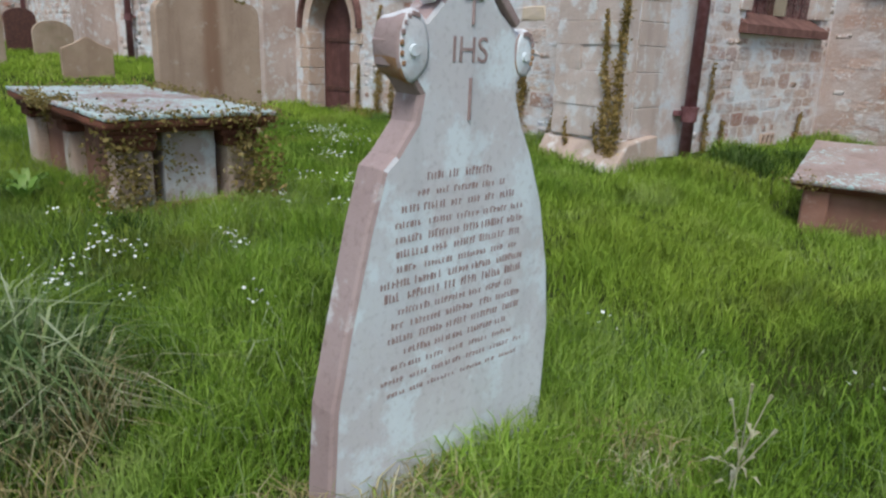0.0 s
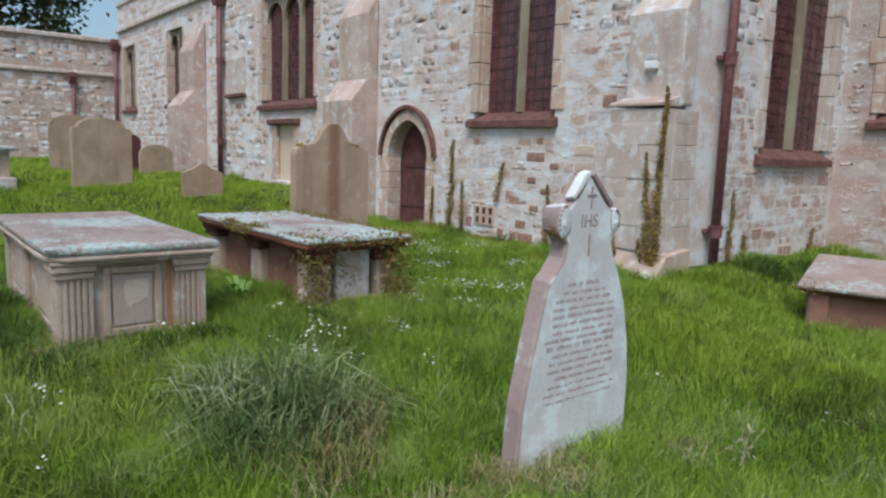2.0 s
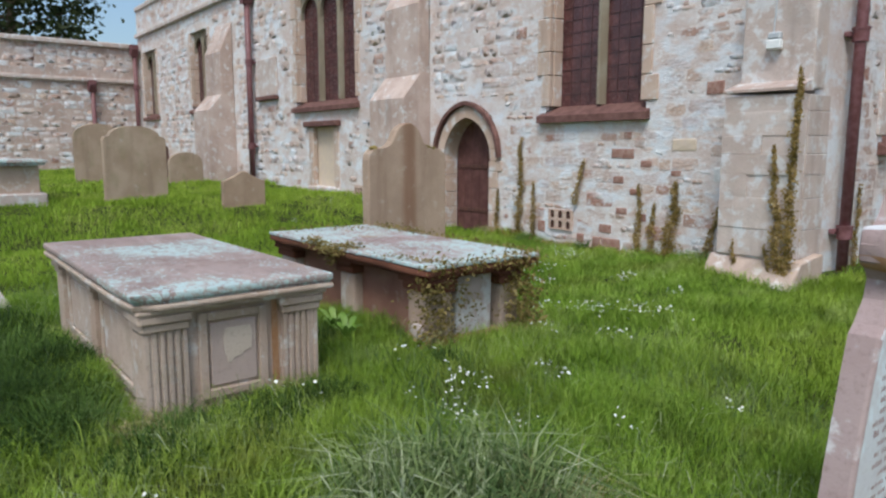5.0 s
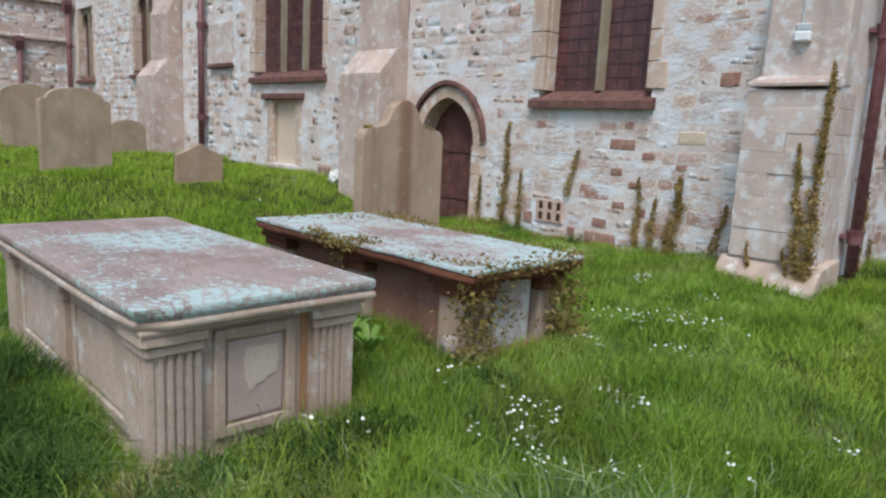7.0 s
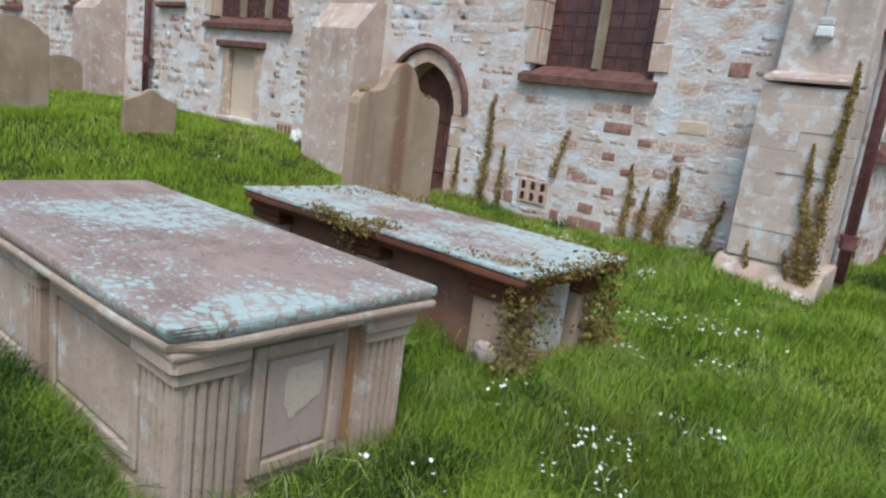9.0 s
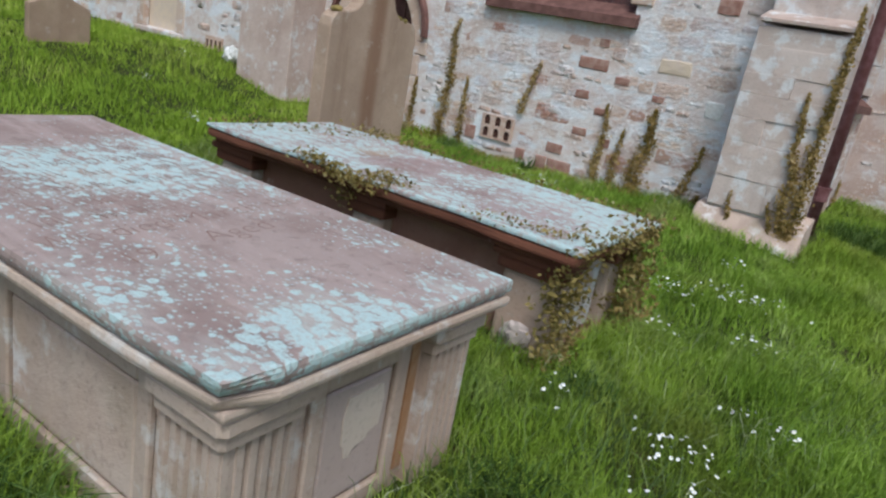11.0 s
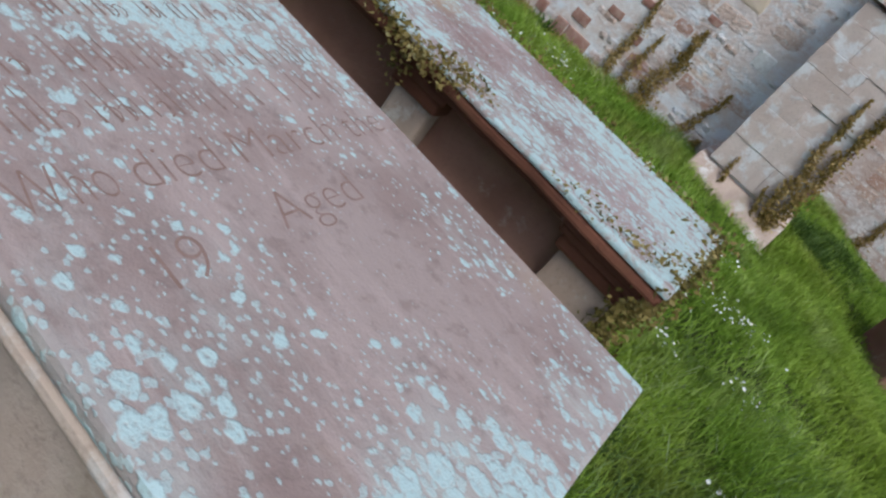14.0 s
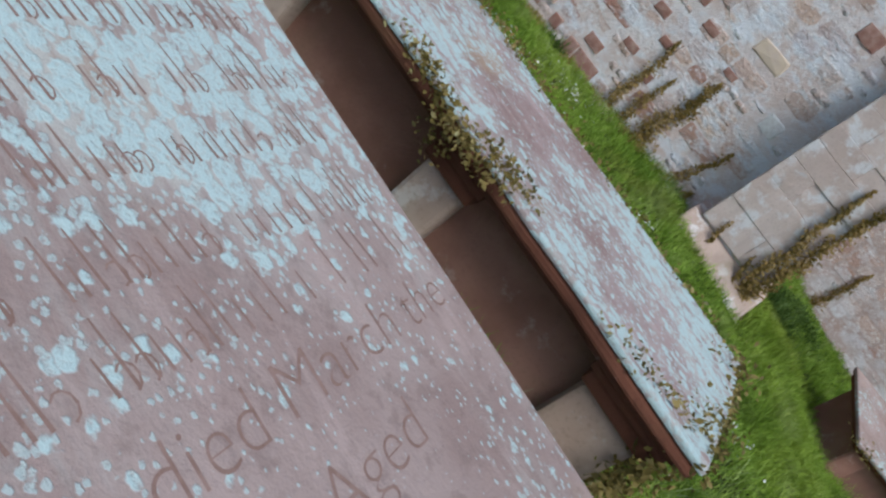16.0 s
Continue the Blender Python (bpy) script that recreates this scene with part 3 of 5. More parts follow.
            part("mullion", bm, MULLION, ob, "weathered stone mullion")
    return ob


window("window_1", ALONG, -7.66, -6.06, 2.36, 5.0, 2, "two-light church window with buff jambs and dark glass")
window("window_2", ALONG, -15.05, -12.5, 2.78, 5.15, 3, "three-light window with cusped heads and dark sill", cusped=True)
window("window_3", ALONG, -21.7, -20.2, 3.0, 5.15, 2, "two-light traceried window far along the wall", cusped=True)
window("window_4", ALONG, -26.4, -24.9, 2.95, 5.1, 2, "small traceried window near the vestry corner", cusped=True)
window("window_5", END, 9.55, 11.50, 1.95, 5.0, 2, "tall window with dark sill in the end wall", 0.14, jamb=DRESSED)
window("window_6", CHANCEL, -3.68, -2.0, 2.5, 5.0, 2, "dark leaded window of the chancel", 0.2)


def arch(c, half, spring, apex, n=12):
    """Points of a pointed arch from the left springing over the apex to the right one."""
    rise = apex - spring
    r = (half * half + rise * rise) / (2 * half)
    top = math.atan2(rise, r - half)
    left = [(c - half + r - r * math.cos(top * k / n), spring + r * math.sin(top * k / n)) for k in range(n + 1)]
    return left + [(2 * c - u, z) for u, z in left[-2::-1]]


def build_door():
    at = (DOOR_C, WALL_Y, DOOR_FOOT)
    ob = thing("door_1", "small dark oak door in a pointed stone arch, shut", "door", at, kind="structure")
    half = DOOR_W / 2
    inner = arch(DOOR_C, half - 0.07, DOOR_SPRING, DOOR_APEX - 0.05)
    planks = 6
    for i in range(planks):
        a, b = DOOR_C - half + DOOR_W * i / planks, DOOR_C - half + DOOR_W * (i + 1) / planks
        bm = bmesh.new()
        box(bm, a + 0.004, b - 0.004, WALL_Y + 0.26, WALL_Y + 0.31, DOOR_FOOT - 0.02, DOOR_APEX, 0.006)
        part("plank", bm, DOOR_WOOD, ob)
    for z in (DOOR_FOOT + 0.35, DOOR_SPRING - 0.1):
        bm = bmesh.new()
        box(bm, DOOR_C - half + 0.08, DOOR_C + half - 0.2, WALL_Y + 0.245, WALL_Y + 0.258, z - 0.03, z + 0.03, 0.004)
        part("strap_hinge", bm, IRON_DARK, ob, "black iron strap hinge")
    bm = bmesh.new()
    bmesh.ops.create_icosphere(bm, subdivisions=1, radius=0.03, matrix=Matrix.Translation((DOOR_C + half - 0.14, WALL_Y + 0.225, DOOR_FOOT + 0.85)))
    part("door_handle", bm, IRON_DARK, ob, "black iron knob")
    outer = arch(DOOR_C, half + 0.16, DOOR_SPRING, DOOR_APEX + 0.17)
    rim = arch(DOOR_C, half, DOOR_SPRING, DOOR_APEX)
    for i in range(0, 24, 2):
        bm = bmesh.new()
        j = min(i + 2, 24)
        pts = [rim[i], rim[i + 1], rim[j], outer[j], outer[i + 1], outer[i]]
        prism(bm, pts, 1, WALL_Y - 0.03, WALL_Y + 0.24, 0.010)
        part("arch_stone", bm, BUFF, ob)
    # filling between the arch and the square head of the hole
    for k in (0, 1):
        bm = bmesh.new()
        mid = rim[:13] if k == 0 else rim[12:][::-1]
        cx = DOOR_C - half if k == 0 else DOOR_C + half
        prism(bm, [(cx, DOOR_APEX + 0.018), *mid[:-1], (mid[-1][0], DOOR_APEX), (mid[-1][0], DOOR_APEX + 0.018)], 1, WALL_Y + 0.241, WALL_Y + 0.6)
        part("arch_backing", bm, BUFF, ob)
    hood_in, hood_out = arch(DOOR_C, half + 0.17, DOOR_SPRING + 0.05, DOOR_APEX + 0.18), arch(DOOR_C, half + 0.23, DOOR_SPRING + 0.05, DOOR_APEX + 0.25)
    bm = bmesh.new()
    prism(bm, hood_in + hood_out[::-1], 1, WALL_Y - 0.085, WALL_Y - 0.003, 0.012)
    part("hood_mould", bm, SILL, ob, "stained hood mould over the arch")
    rr = random.Random(8)
    for sx in (-1, 1):
        z = 0.42
        while z < DOOR_SPRING - 0.01:
            h = min(rr.uniform(0.24, 0.4), DOOR_SPRING - z)
            w = rr.choice((0.16, 0.16, 0.24))
            e = DOOR_C + sx * half
            bm = bmesh.new()
            box(bm, min(e + sx * w, e - sx * 0.03), max(e + sx * w, e - sx * 0.03), WALL_Y - 0.028, WALL_Y - 0.003, z + 0.004, z + h - 0.004, 0.008)
            box(bm, min(e - sx * 0.002, e - sx * 0.03), max(e - sx * 0.002, e - sx * 0.03), WALL_Y + 0.0, WALL_Y + 0.24, z + 0.004, z + h - 0.004, 0.006)
            part("jamb_stone", bm, BUFF, ob)
            z += h
    bm = bmesh.new()
    box(bm, DOOR_C - half - 0.05, DOOR_C + half + 0.05, WALL_Y - 0.15, WALL_Y + 0.4, 0.35, DOOR_FOOT, 0.02)
    part("threshold", bm, DRESSED, ob, "worn stone step")


build_door()


# ---------------------------------------------------------------- fixtures on the walls
def downpipe(name, x, y, z0, z1, label, r=0.05, hopper=None, wall_dir=(0, 1)):
    ob = thing(name, label, "downpipe", (x, y, z0))
    bm = bmesh.new()
    tube(bm, (x, y, z0), (x, y, z1), r, n=14)
    part("pipe", bm, IRON, ob, smooth=True)
    z = 1.05 if z0 < 0.9 else z0 + 0.9
    while z < z1:
        bm = bmesh.new()
        tube(bm, (x, y, z - 0.07), (x, y, z + 0.05), r + 0.018, r + 0.022, 14)
        tube(bm, (x, y, z + 0.05), (x, y, z + 0.07), r + 0.03, n=14)
        part("socket", bm, IRON, ob)
        bm = bmesh.new()
        dx, dy = wall_dir
        cx, cy = x + dx * (r + 0.03), y + dy * (r + 0.03)
        box(bm, cx - 0.03 - 0.08 * abs(dy), cx + 0.03 + 0.08 * abs(dy), cy - 0.03 - 0.08 * abs(dx), cy + 0.03 + 0.08 * abs(dx), z - 0.02, z + 0.03, 0.006)
        part("bracket", bm, IRON, ob)
        z += 1.97
    if hopper:
        bm = bmesh.new()
        z = hopper
        prism(bm, [(x - 0.08, z), (x + 0.08, z), (x + 0.19, z + 0.24), (x + 0.19, z + 0.38), (x - 0.19, z + 0.38), (x - 0.19, z + 0.24)], 1, y - 0.13, y + 0.10, 0.012)
        part("hopper_head", bm, IRON, ob, "flared cast-iron hopper head")
    return ob


downpipe("downpipe", -4.03, 8.477, 0.32, 6.3, "dark red painted cast-iron downpipe at the wall's corner", 0.055, wall_dir=(-1, 0))
downpipe("downpipe", -17.2, 7.70, 1.05, 5.6, "red-brown cast-iron downpipe on the long wall", 0.07, 5.25)
downpipe("downpipe", -26.75, 7.66, 1.1, 5.3, "red-brown downpipe in the vestry corner", 0.07, 5.0)
downpipe("downpipe", -26.86, 6.3, 1.1, 3.9, "rusted downpipe with a hopper on the vestry wall", 0.07, 3.75, wall_dir=(-1, 0))


def air_brick(m, u, z, w, h, cols, rows, label):
    """A pierced block: arched holes in rows, a dark plate behind them as painted shade."""
    ob = thing("air_brick", label, "air brick", m @ Vector((u, 0, z)), group="air bricks in the church wall")
    bm = bmesh.new()
    cw, ch = w / cols, h / rows
    for i in range(cols):
        for j in range(rows):
            c, lo = u - w / 2 + cw * (i + 0.5), z - h / 2 + ch * j
            hw, foot, spring = cw * 0.27, lo + ch * 0.14, lo + ch * 0.62
            for sgn in (-1, 1):
                curve = [(c + sgn * hw * math.sin(a), spring + hw * 1.1 * math.cos(a)) for a in (0.0, 0.4, 0.8, 1.2, 1.57)]
                prism(bm, [(c, lo), (c + sgn * cw / 2, lo), (c + sgn * cw / 2, lo + ch), (c, lo + ch), *curve, (c + sgn * hw, foot), (c, foot)], 1, -0.028, 0.0)
    roughen(bm, 0.004, 9)
    bmesh.ops.transform(bm, matrix=m, verts=bm.verts)
    part("grille", bm, TERRACOTTA, ob, "weathered pierced block")
    bm = bmesh.new()
    box(bm, u - w / 2 + 0.01, u + w / 2 - 0.01, -0.010, -0.004, z - h / 2 + 0.01, z + h / 2 - 0.01)
    bmesh.ops.transform(bm, matrix=m, verts=bm.verts)
    part("hole_backing", bm, HOLE_SHADE, ob, "dark backing plate, painted as the shade in the holes")


air_brick(ALONG, -7.34, 0.955, 0.42, 0.27, 3, 2, "pale terracotta air brick with six arched holes")
air_brick(ALONG, -12.46, 1.10, 0.40, 0.20, 4, 1, "small terracotta air brick low in the wall")
air_brick(END, 10.49, 0.62, 0.34, 0.26, 3, 2, "pale terracotta air brick near the ground")

niche = thing("wall_niche", "blocked niche with pale ochre panel and dark lintel", "niche", (-13.87, WALL_Y, 1.12), kind="structure")
bm = bmesh.new()
box(bm, -14.36, -13.38, WALL_Y + 0.10, WALL_Y + 0.5, 1.12, 2.33)
part("back_panel", bm, YELLOW_STONE, niche, "pale ochre blocking")
for a, b in ((-14.50, -14.30), (-13.44, -13.24)):
    bm = bmesh.new()
    box(bm, a, b, WALL_Y - 0.02, WALL_Y + 0.09, 1.12, 2.33, 0.015)
    part("jamb", bm, BUFF, niche)
bm = bmesh.new()
box(bm, -14.62, -13.16, WALL_Y - 0.10, WALL_Y + 0.09, 2.34, 2.46, 0.02)
part("lintel", bm, SILL, niche, "dark stained lintel")
bm = bmesh.new()
box(bm, -14.5, -13.24, WALL_Y - 0.07, WALL_Y + 0.09, 1.02, 1.115, 0.02)
part("sill", bm, DRESSED, niche)

tablet = thing("wall_tablet", "plain stone memorial tablet with a dark ledge", "tablet", (-16.4, WALL_Y, 3.0))
bm = bmesh.new()
box(bm, -16.95, -15.95, WALL_Y - 0.05, WALL_Y - 0.003, 3.10, 3.95, 0.015)
part("tablet_face", bm, DRESSED, tablet)
bm = bmesh.new()
box(bm, -17.0, -15.9, WALL_Y - 0.11, WALL_Y - 0.003, 3.0, 3.098, 0.02)
part("ledge", bm, SILL, tablet, "dark stained ledge")

alarm = thing("lamp_box", "small white plastic lamp box on the buttress", "lamp box", (-4.43, 7.6, 2.85))
bm = bmesh.new()
box(bm, -4.50, -4.36, 7.52, 7.598, 2.84, 2.93, 0.012)
part("case", bm, WHITE_BOX, alarm)
bm = bmesh.new()
box(bm, -4.49, -4.37, 7.53, 7.598, 2.935, 3.0, 0.012)
part("lens", bm, GREY_LENS, alarm, "grey lens above the case")
bm = bmesh.new()
tube(bm, (-4.46, 7.59, 3.0), (-4.44, 7.59, 3.46), 0.008)
part("cable", bm, GREY_LENS, alarm)


# ---------------------------------------------------------------- gravestones
def outline(shape, w, h):
    """Half-width profile of a headstone top, as (y, z) about its middle."""
    a = w / 2
    if shape == "shouldered":      # round head between square shoulders
        r = a * 0.42
        head = [(r * math.cos(math.pi * k / 12), h - r + r * math.sin(math.pi * k / 12)) for k in range(13)]
        return [(-a, 0), (a, 0), (a, h - r * 1.05), (a * 0.9, h - r * 0.85), (r * 1.25, h - r * 0.92), *head, (-r * 1.25, h - r * 0.92), (-a * 0.9, h - r * 0.85), (-a, h - r * 1.05)]
    if shape == "ogee":            # swept curve up to a soft middle
        top = [(a * 0.80 * math.cos(math.pi * k / 14), h * 0.87 + h * 0.13 * math.sin(math.pi * k / 14)) for k in range(15)]
        return [(-a, 0), (a, 0), (a, h * 0.82), (a * 0.96, h * 0.855), *top, (-a * 0.96, h * 0.855), (-a, h * 0.82)]
    if shape == "gable":           # low pointed top with small shoulders
        return [(-a, 0), (a, 0), (a, h * 0.72), (a * 0.82, h * 0.76), (a * 0.45, h * 0.86), (0.03, h), (-0.03, h), (-a * 0.45, h * 0.86), (-a * 0.82, h * 0.76), (-a, h * 0.72)]
    top = [(a * math.cos(math.pi * k / 12), h - a * 0.6 + a * 0.6 * math.sin(math.pi * k / 12)) for k in range(13)]
    return [(-a, 0), (a, 0), *top, (-a, h - a * 0.6)]


def headstone(x, y, w, h, shape, material, label, thick=0.12, turn=0.0, lean=0.0, sink=0.35):
    z = gz(x, y)
    bm = bmesh.new()
    pts = outline(shape, w, h)
    pts = [(u, v if v else -sink) for u, v in pts]
    prism(bm, pts, 0, -thick / 2, thick / 2, 0.012)
    roughen(bm, 0.006, 4)
    ob = solid("headstone", bm, material, label, "headstone")
    ob.matrix_basis = pose(x, y, z, 0, lean, turn)
    return ob


def stained_stone():
    """Tan gravestone with a rust-brown run down its middle."""
    k = Mat("stained_gravestone", 0.9, spec=0.25)
    c = k.mix(k.ramp(k.noise(2.4, 5), 0.35, 0.65), (0.43, 0.315, 0.235), (0.35, 0.25, 0.185))
    c = k.mix(k.ramp(k.noise(7, 4, 0.6, (1, 1, 0.10)), 0.48, 0.70, 0, 0.55), c, (0.25, 0.165, 0.115))
    run = k.math("ABSOLUTE", k.math("SUBTRACT", k.math("ADD", k.axis(1), k.math("MULTIPLY", k.noise(3, 3, 0.5, (1, 1, 0.4)), 0.08)), 5.075), 0.0)
    c = k.mix(k.ramp(run, 0.03, 0.13, 0.7, 0.0), c, (0.22, 0.115, 0.070))
    c = k.mix(k.ramp(k.noise(8, 6, 0.65), 0.58, 0.70, 0, 0.5), c, (0.50, 0.43, 0.36))
    c = k.mix(k.ramp(k.noise(60, 5), 0.5, 0.75, 0, 0.4), c, (0.24, 0.17, 0.12))
    return k.done(c, k.math("ADD", k.noise(16, 7, 0.6), k.math("MULTIPLY", k.noise(120, 3), 0.35)), 0.4, 0.01)


twin = thing("headstone", "tall tan-brown headstone with rounded shoulders and a swept head", "headstone", (-6.97, 5.03, gz(-6.97, 5.03)))
bm = bmesh.new()
half = [(0.49, 0.3), (0.49, 1.78), (0.475, 1.84), (0.43, 1.885), (0.36, 1.90), (0.29, 1.905), (0.235, 1.925), (0.195, 1.965), (0.17, 2.02), (0.14, 2.08), (0.09, 2.13), (0.035, 2.155)]
prism(bm, [(5.03 + u, v) for u, v in half] + [(5.03 - u, v) for u, v in half[::-1]], 0, -7.03, -6.91, 0.014)
roughen(bm, 0.007, 4)
part("stone", bm, stained_stone(), twin)
for y, z, r in ((4.62, 1.90, 0.045), (5.36, 1.90, 0.05), (5.29, 1.915, 0.035)):
    bm = bmesh.new()
    bmesh.ops.create_icosphere(bm, subdivisions=2, radius=1, matrix=Matrix.Translation((-6.955, y, z)) @ Matrix.Diagonal((0.05, r, 0.022, 1)))
    roughen(bm, 0.015, 25)
    part("moss_clump", bm, MOSS, twin, "brown moss on the shoulder")

headstone(-13.75, 4.12, 1.04, 1.30, "ogee", GRAVE_TAN, "broad tan headstone with a swept curved top", 0.13, 4)
headstone(-12.3, 5.44, 0.72, 0.58, "gable", GRAVE_BROWN, "low brown headstone with a worn pointed top", 0.12, -3, 2)
headstone(-18.0, 6.35, 0.80, 0.76, "round", GRAVE_TAN, "small round-topped tan headstone", 0.12, 2)
headstone(-19.0, 5.95, 0.62, 0.98, "round", IRON_DARK, "dark red-brown round-topped headstone", 0.14, 0)
headstone(-19.4, 4.75, 1.05, 1.42, "round", GRAVE_TAN, "wide tan headstone before the vestry wall", 0.13, -4)


def marble_headstone():
    """The pale tapering stone with a trefoil-eared head."""
    zb = 0.44
    ob = thing("headstone", "tall tapering white marble headstone with worn lettering", "headstone", (-1.87, 3.4, zb))
    c = 3.40
    body = [(3.00, 0.15), (3.79, 0.15), (3.795, 0.80), (3.77, 0.98), (3.72, 1.18), (3.665, 1.32), (3.615, 1.40), (3.59, 1.47), (3.592, 1.505), (3.625, 1.535), (3.642, 1.58), (3.622, 1.625),
            (3.575, 1.635), (3.52, 1.67), (3.42, 1.785), (3.38, 1.785), (3.32, 1.69), (3.28, 1.65), (3.235, 1.64), (3.20, 1.60), (3.205, 1.545), (3.245, 1.51), (3.268, 1.48), (3.255, 1.42), (3.20, 1.35), (3.165, 1.32), (3.125, 1.18), (3.07, 0.95), (3.03, 0.75)]
    bm = bmesh.new()
    prism(bm, body, 0, -1.895, -1.80, 0.0)
    es = [e for f in bm.faces if abs(f.normal.x) > 0.9 and f.calc_center_median().x > -1.85 for e in f.edges]
    bmesh.ops.bevel(bm, geom=list(set(es)), offset=0.014, segments=2, profile=0.5, affect="EDGES")
    for v in bm.verts:
        n = noise.noise_vector(v.co * 6) * 0.005
        v.co += Vector((0, n.y, n.z))
    slab = part("stone", bm, MARBLE, ob)
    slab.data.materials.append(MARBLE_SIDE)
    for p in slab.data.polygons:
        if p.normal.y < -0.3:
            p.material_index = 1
    # rolled leaf scrolls at the sides of the head
    for y, z, hw, hh, sgn in ((3.240, 1.588, 0.046, 0.084, -1), (3.602, 1.580, 0.036, 0.058, 1)):
        bm = bmesh.new()
        prism(bm, [(y + hw * math.cos(a), z + hh * math.sin(a)) for a in np.linspace(0, 2 * math.pi, 20, endpoint=False)], 0, -1.905, -1.793, 0.012)
        for v in bm.verts:
            f = 1.0 - 0.22 * min(max((-1.82 - v.co.x) / 0.085, 0.0), 1.0)
            v.co = Vector((v.co.x, y + (v.co.y - y) * f, z + (v.co.z - z) * f))
        subdivided(bm, 2, 0.03)
        roughen(bm, 0.006, 16)
        roll = part("rolled_scroll", bm, MARBLE, ob, "rolled leaf scroll, rust-stained beneath", smooth=True)
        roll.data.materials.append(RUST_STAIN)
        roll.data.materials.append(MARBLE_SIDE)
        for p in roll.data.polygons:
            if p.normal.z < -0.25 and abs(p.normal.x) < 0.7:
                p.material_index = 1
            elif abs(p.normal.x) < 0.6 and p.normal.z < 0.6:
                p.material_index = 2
        for k in range(8):
            a = math.pi * (0.42 + 0.11 * k)
            cy, cz = y - sgn * 0.76 * hw * math.cos(a), z + 0.80 * hh * math.sin(a)
            bm = bmesh.new()
            box(bm, -1.7945, -1.7905, cy - 0.006, cy + 0.006, cz - 0.006, cz + 0.006, 0.002)
            part("drilled_mark", bm, CUT if k < 5 else RUST_STAIN, roll)
        bm = bmesh.new()
        tube(bm, (-1.796, y, z - 0.01), (-1.788, y, z - 0.01), hw * 0.34, hw * 0.28, n=12)
        part("boss", bm, MARBLE, roll)
    # gable: a brown weathered roll on one rake, a white crust on the other
    bm = bmesh.new()
    prism(bm, [(3.560, 1.640), (3.574, 1.655), (3.428, 1.805), (3.408, 1.790)], 0, -1.84, -1.789, 0.005)
    part("gable_mould", bm, MARBLE_SIDE, ob, "raised stained gable moulding")
    bm = bmesh.new()
    prism(bm, [(3.405, 1.788), (3.400, 1.812), (3.365, 1.800), (3.285, 1.695), (3.300, 1.680)], 0, -1.845, -1.794, 0.008)
    subdivided(bm, 2, 0.04)
    roughen(bm, 0.006, 20)
    part("gable_crust", bm, MARBLE, ob, "white crusted gable edge")
    return ob


marble = marble_headstone()


def bars(parent, rows, x, jitter):
    """Worn lettering that cannot be read, as short cut strokes."""
    rr = random.Random(jitter)
    for y0, y1, z, h in rows:
        bm = bmesh.new()
        y = y0
        while y < y1 - 0.02:
            word = rr.uniform(0.04, 0.11)
            e = min(y + word, y1)
            while y < e - 0.008:
                w = rr.uniform(0.006, 0.011)
                hh = h * rr.uniform(0.7, 1.0)
                box(bm, x, x + 0.0016, y, y + 0.0046, z, z + hh)
                if rr.random() < 0.7:
                    box(bm, x, x + 0.0013, y + 0.0047, y + w, z + hh * rr.choice((0.0, 0.45, 0.85)), z + hh * rr.choice((0.0, 0.45, 0.85)) + 0.0040)
                y += w + 0.0035
            y = e + rr.uniform(0.010, 0.018)
        part("lettering_line", bm, CUT, parent, "worn illegible lettering", "stuff")


LINES = []
zz = 1.285
for i, (ind, h) in enumerate([(0.11, 0.022), (0.09, 0.016), (0.05, 0.020), (0.04, 0.016), (0.05, 0.020), (0.06, 0.020), (0.07, 0.016), (0.03, 0.020), (0.05, 0.024), (0.10, 0.018), (0.08, 0.018), (0.07, 0.020), (0.12, 0.018), (0.08, 0.014), (0.05, 0.014), (0.07, 0.012)]):
    half = 0.235 + 0.07 * min(i / 9.0, 1.0)
    LINES.append((3.42 - half + ind, 3.42 + half - ind, zz, h))
    zz -= 0.036
bars(marble, LINES, -1.8006, 3)

# the monogram on the head
for body, y, z, size, name in (("IHS", 3.375, 1.555, 0.085, "monogram"),):
    cu = bpy.data.curves.new(name, "FONT")
    cu.body, cu.size, cu.extrude, cu.align_x = body, size, 0.001, "CENTER"
    ob = new(name, cu)
    deps = bpy.context.evaluated_depsgraph_get()
    me = bpy.data.meshes.new_from_object(ob.evaluated_get(deps))
    bpy.data.objects.remove(ob)
    me.transform(Matrix.Translation((-1.7995, 3.415, z)) @ pose(0, 0, 0, 90, 0, 90))
    me.materials.clear()
    me.materials.append(CUT)
    ob = new(name, me)
    ob.parent = marble
    ob.matrix_parent_inverse = Matrix.Translation(-marble.matrix_basis.translation)
    tagged(ob, "cut IHS monogram")
bm = bmesh.new()
tube(bm, (-1.7995, 3.42, 1.64), (-1.7995, 3.42, 1.74), 0.005, n=6)
part("cross_mark", bm, CUT, marble, "small cut cross")
bm = bmesh.new()
tube(bm, (-1.7992, 3.39, 1.70), (-1.7992, 3.45, 1.70), 0.005, n=6)
part("cross_arm", bm, CUT, marble)
bm = bmesh.new()
tube(bm, (-1.7992, 3.42, 1.42), (-1.7992, 3.42, 1.52), 0.005, n=6)
part("cut_stroke", bm, CUT, marble)


# ---------------------------------------------------------------- chest tombs
def moulded_slab(ob, x0, x1, y0, y1, top, layers, material, label, wear=0.004, seed=0, chip=None, m=None, under=None, under_from=2):
    """A ledger whose edge steps inwards: layers of (inset, thickness) from the top down, each a part."""
    z = top
    for i, (inset, t) in enumerate(layers):
        b = bmesh.new()
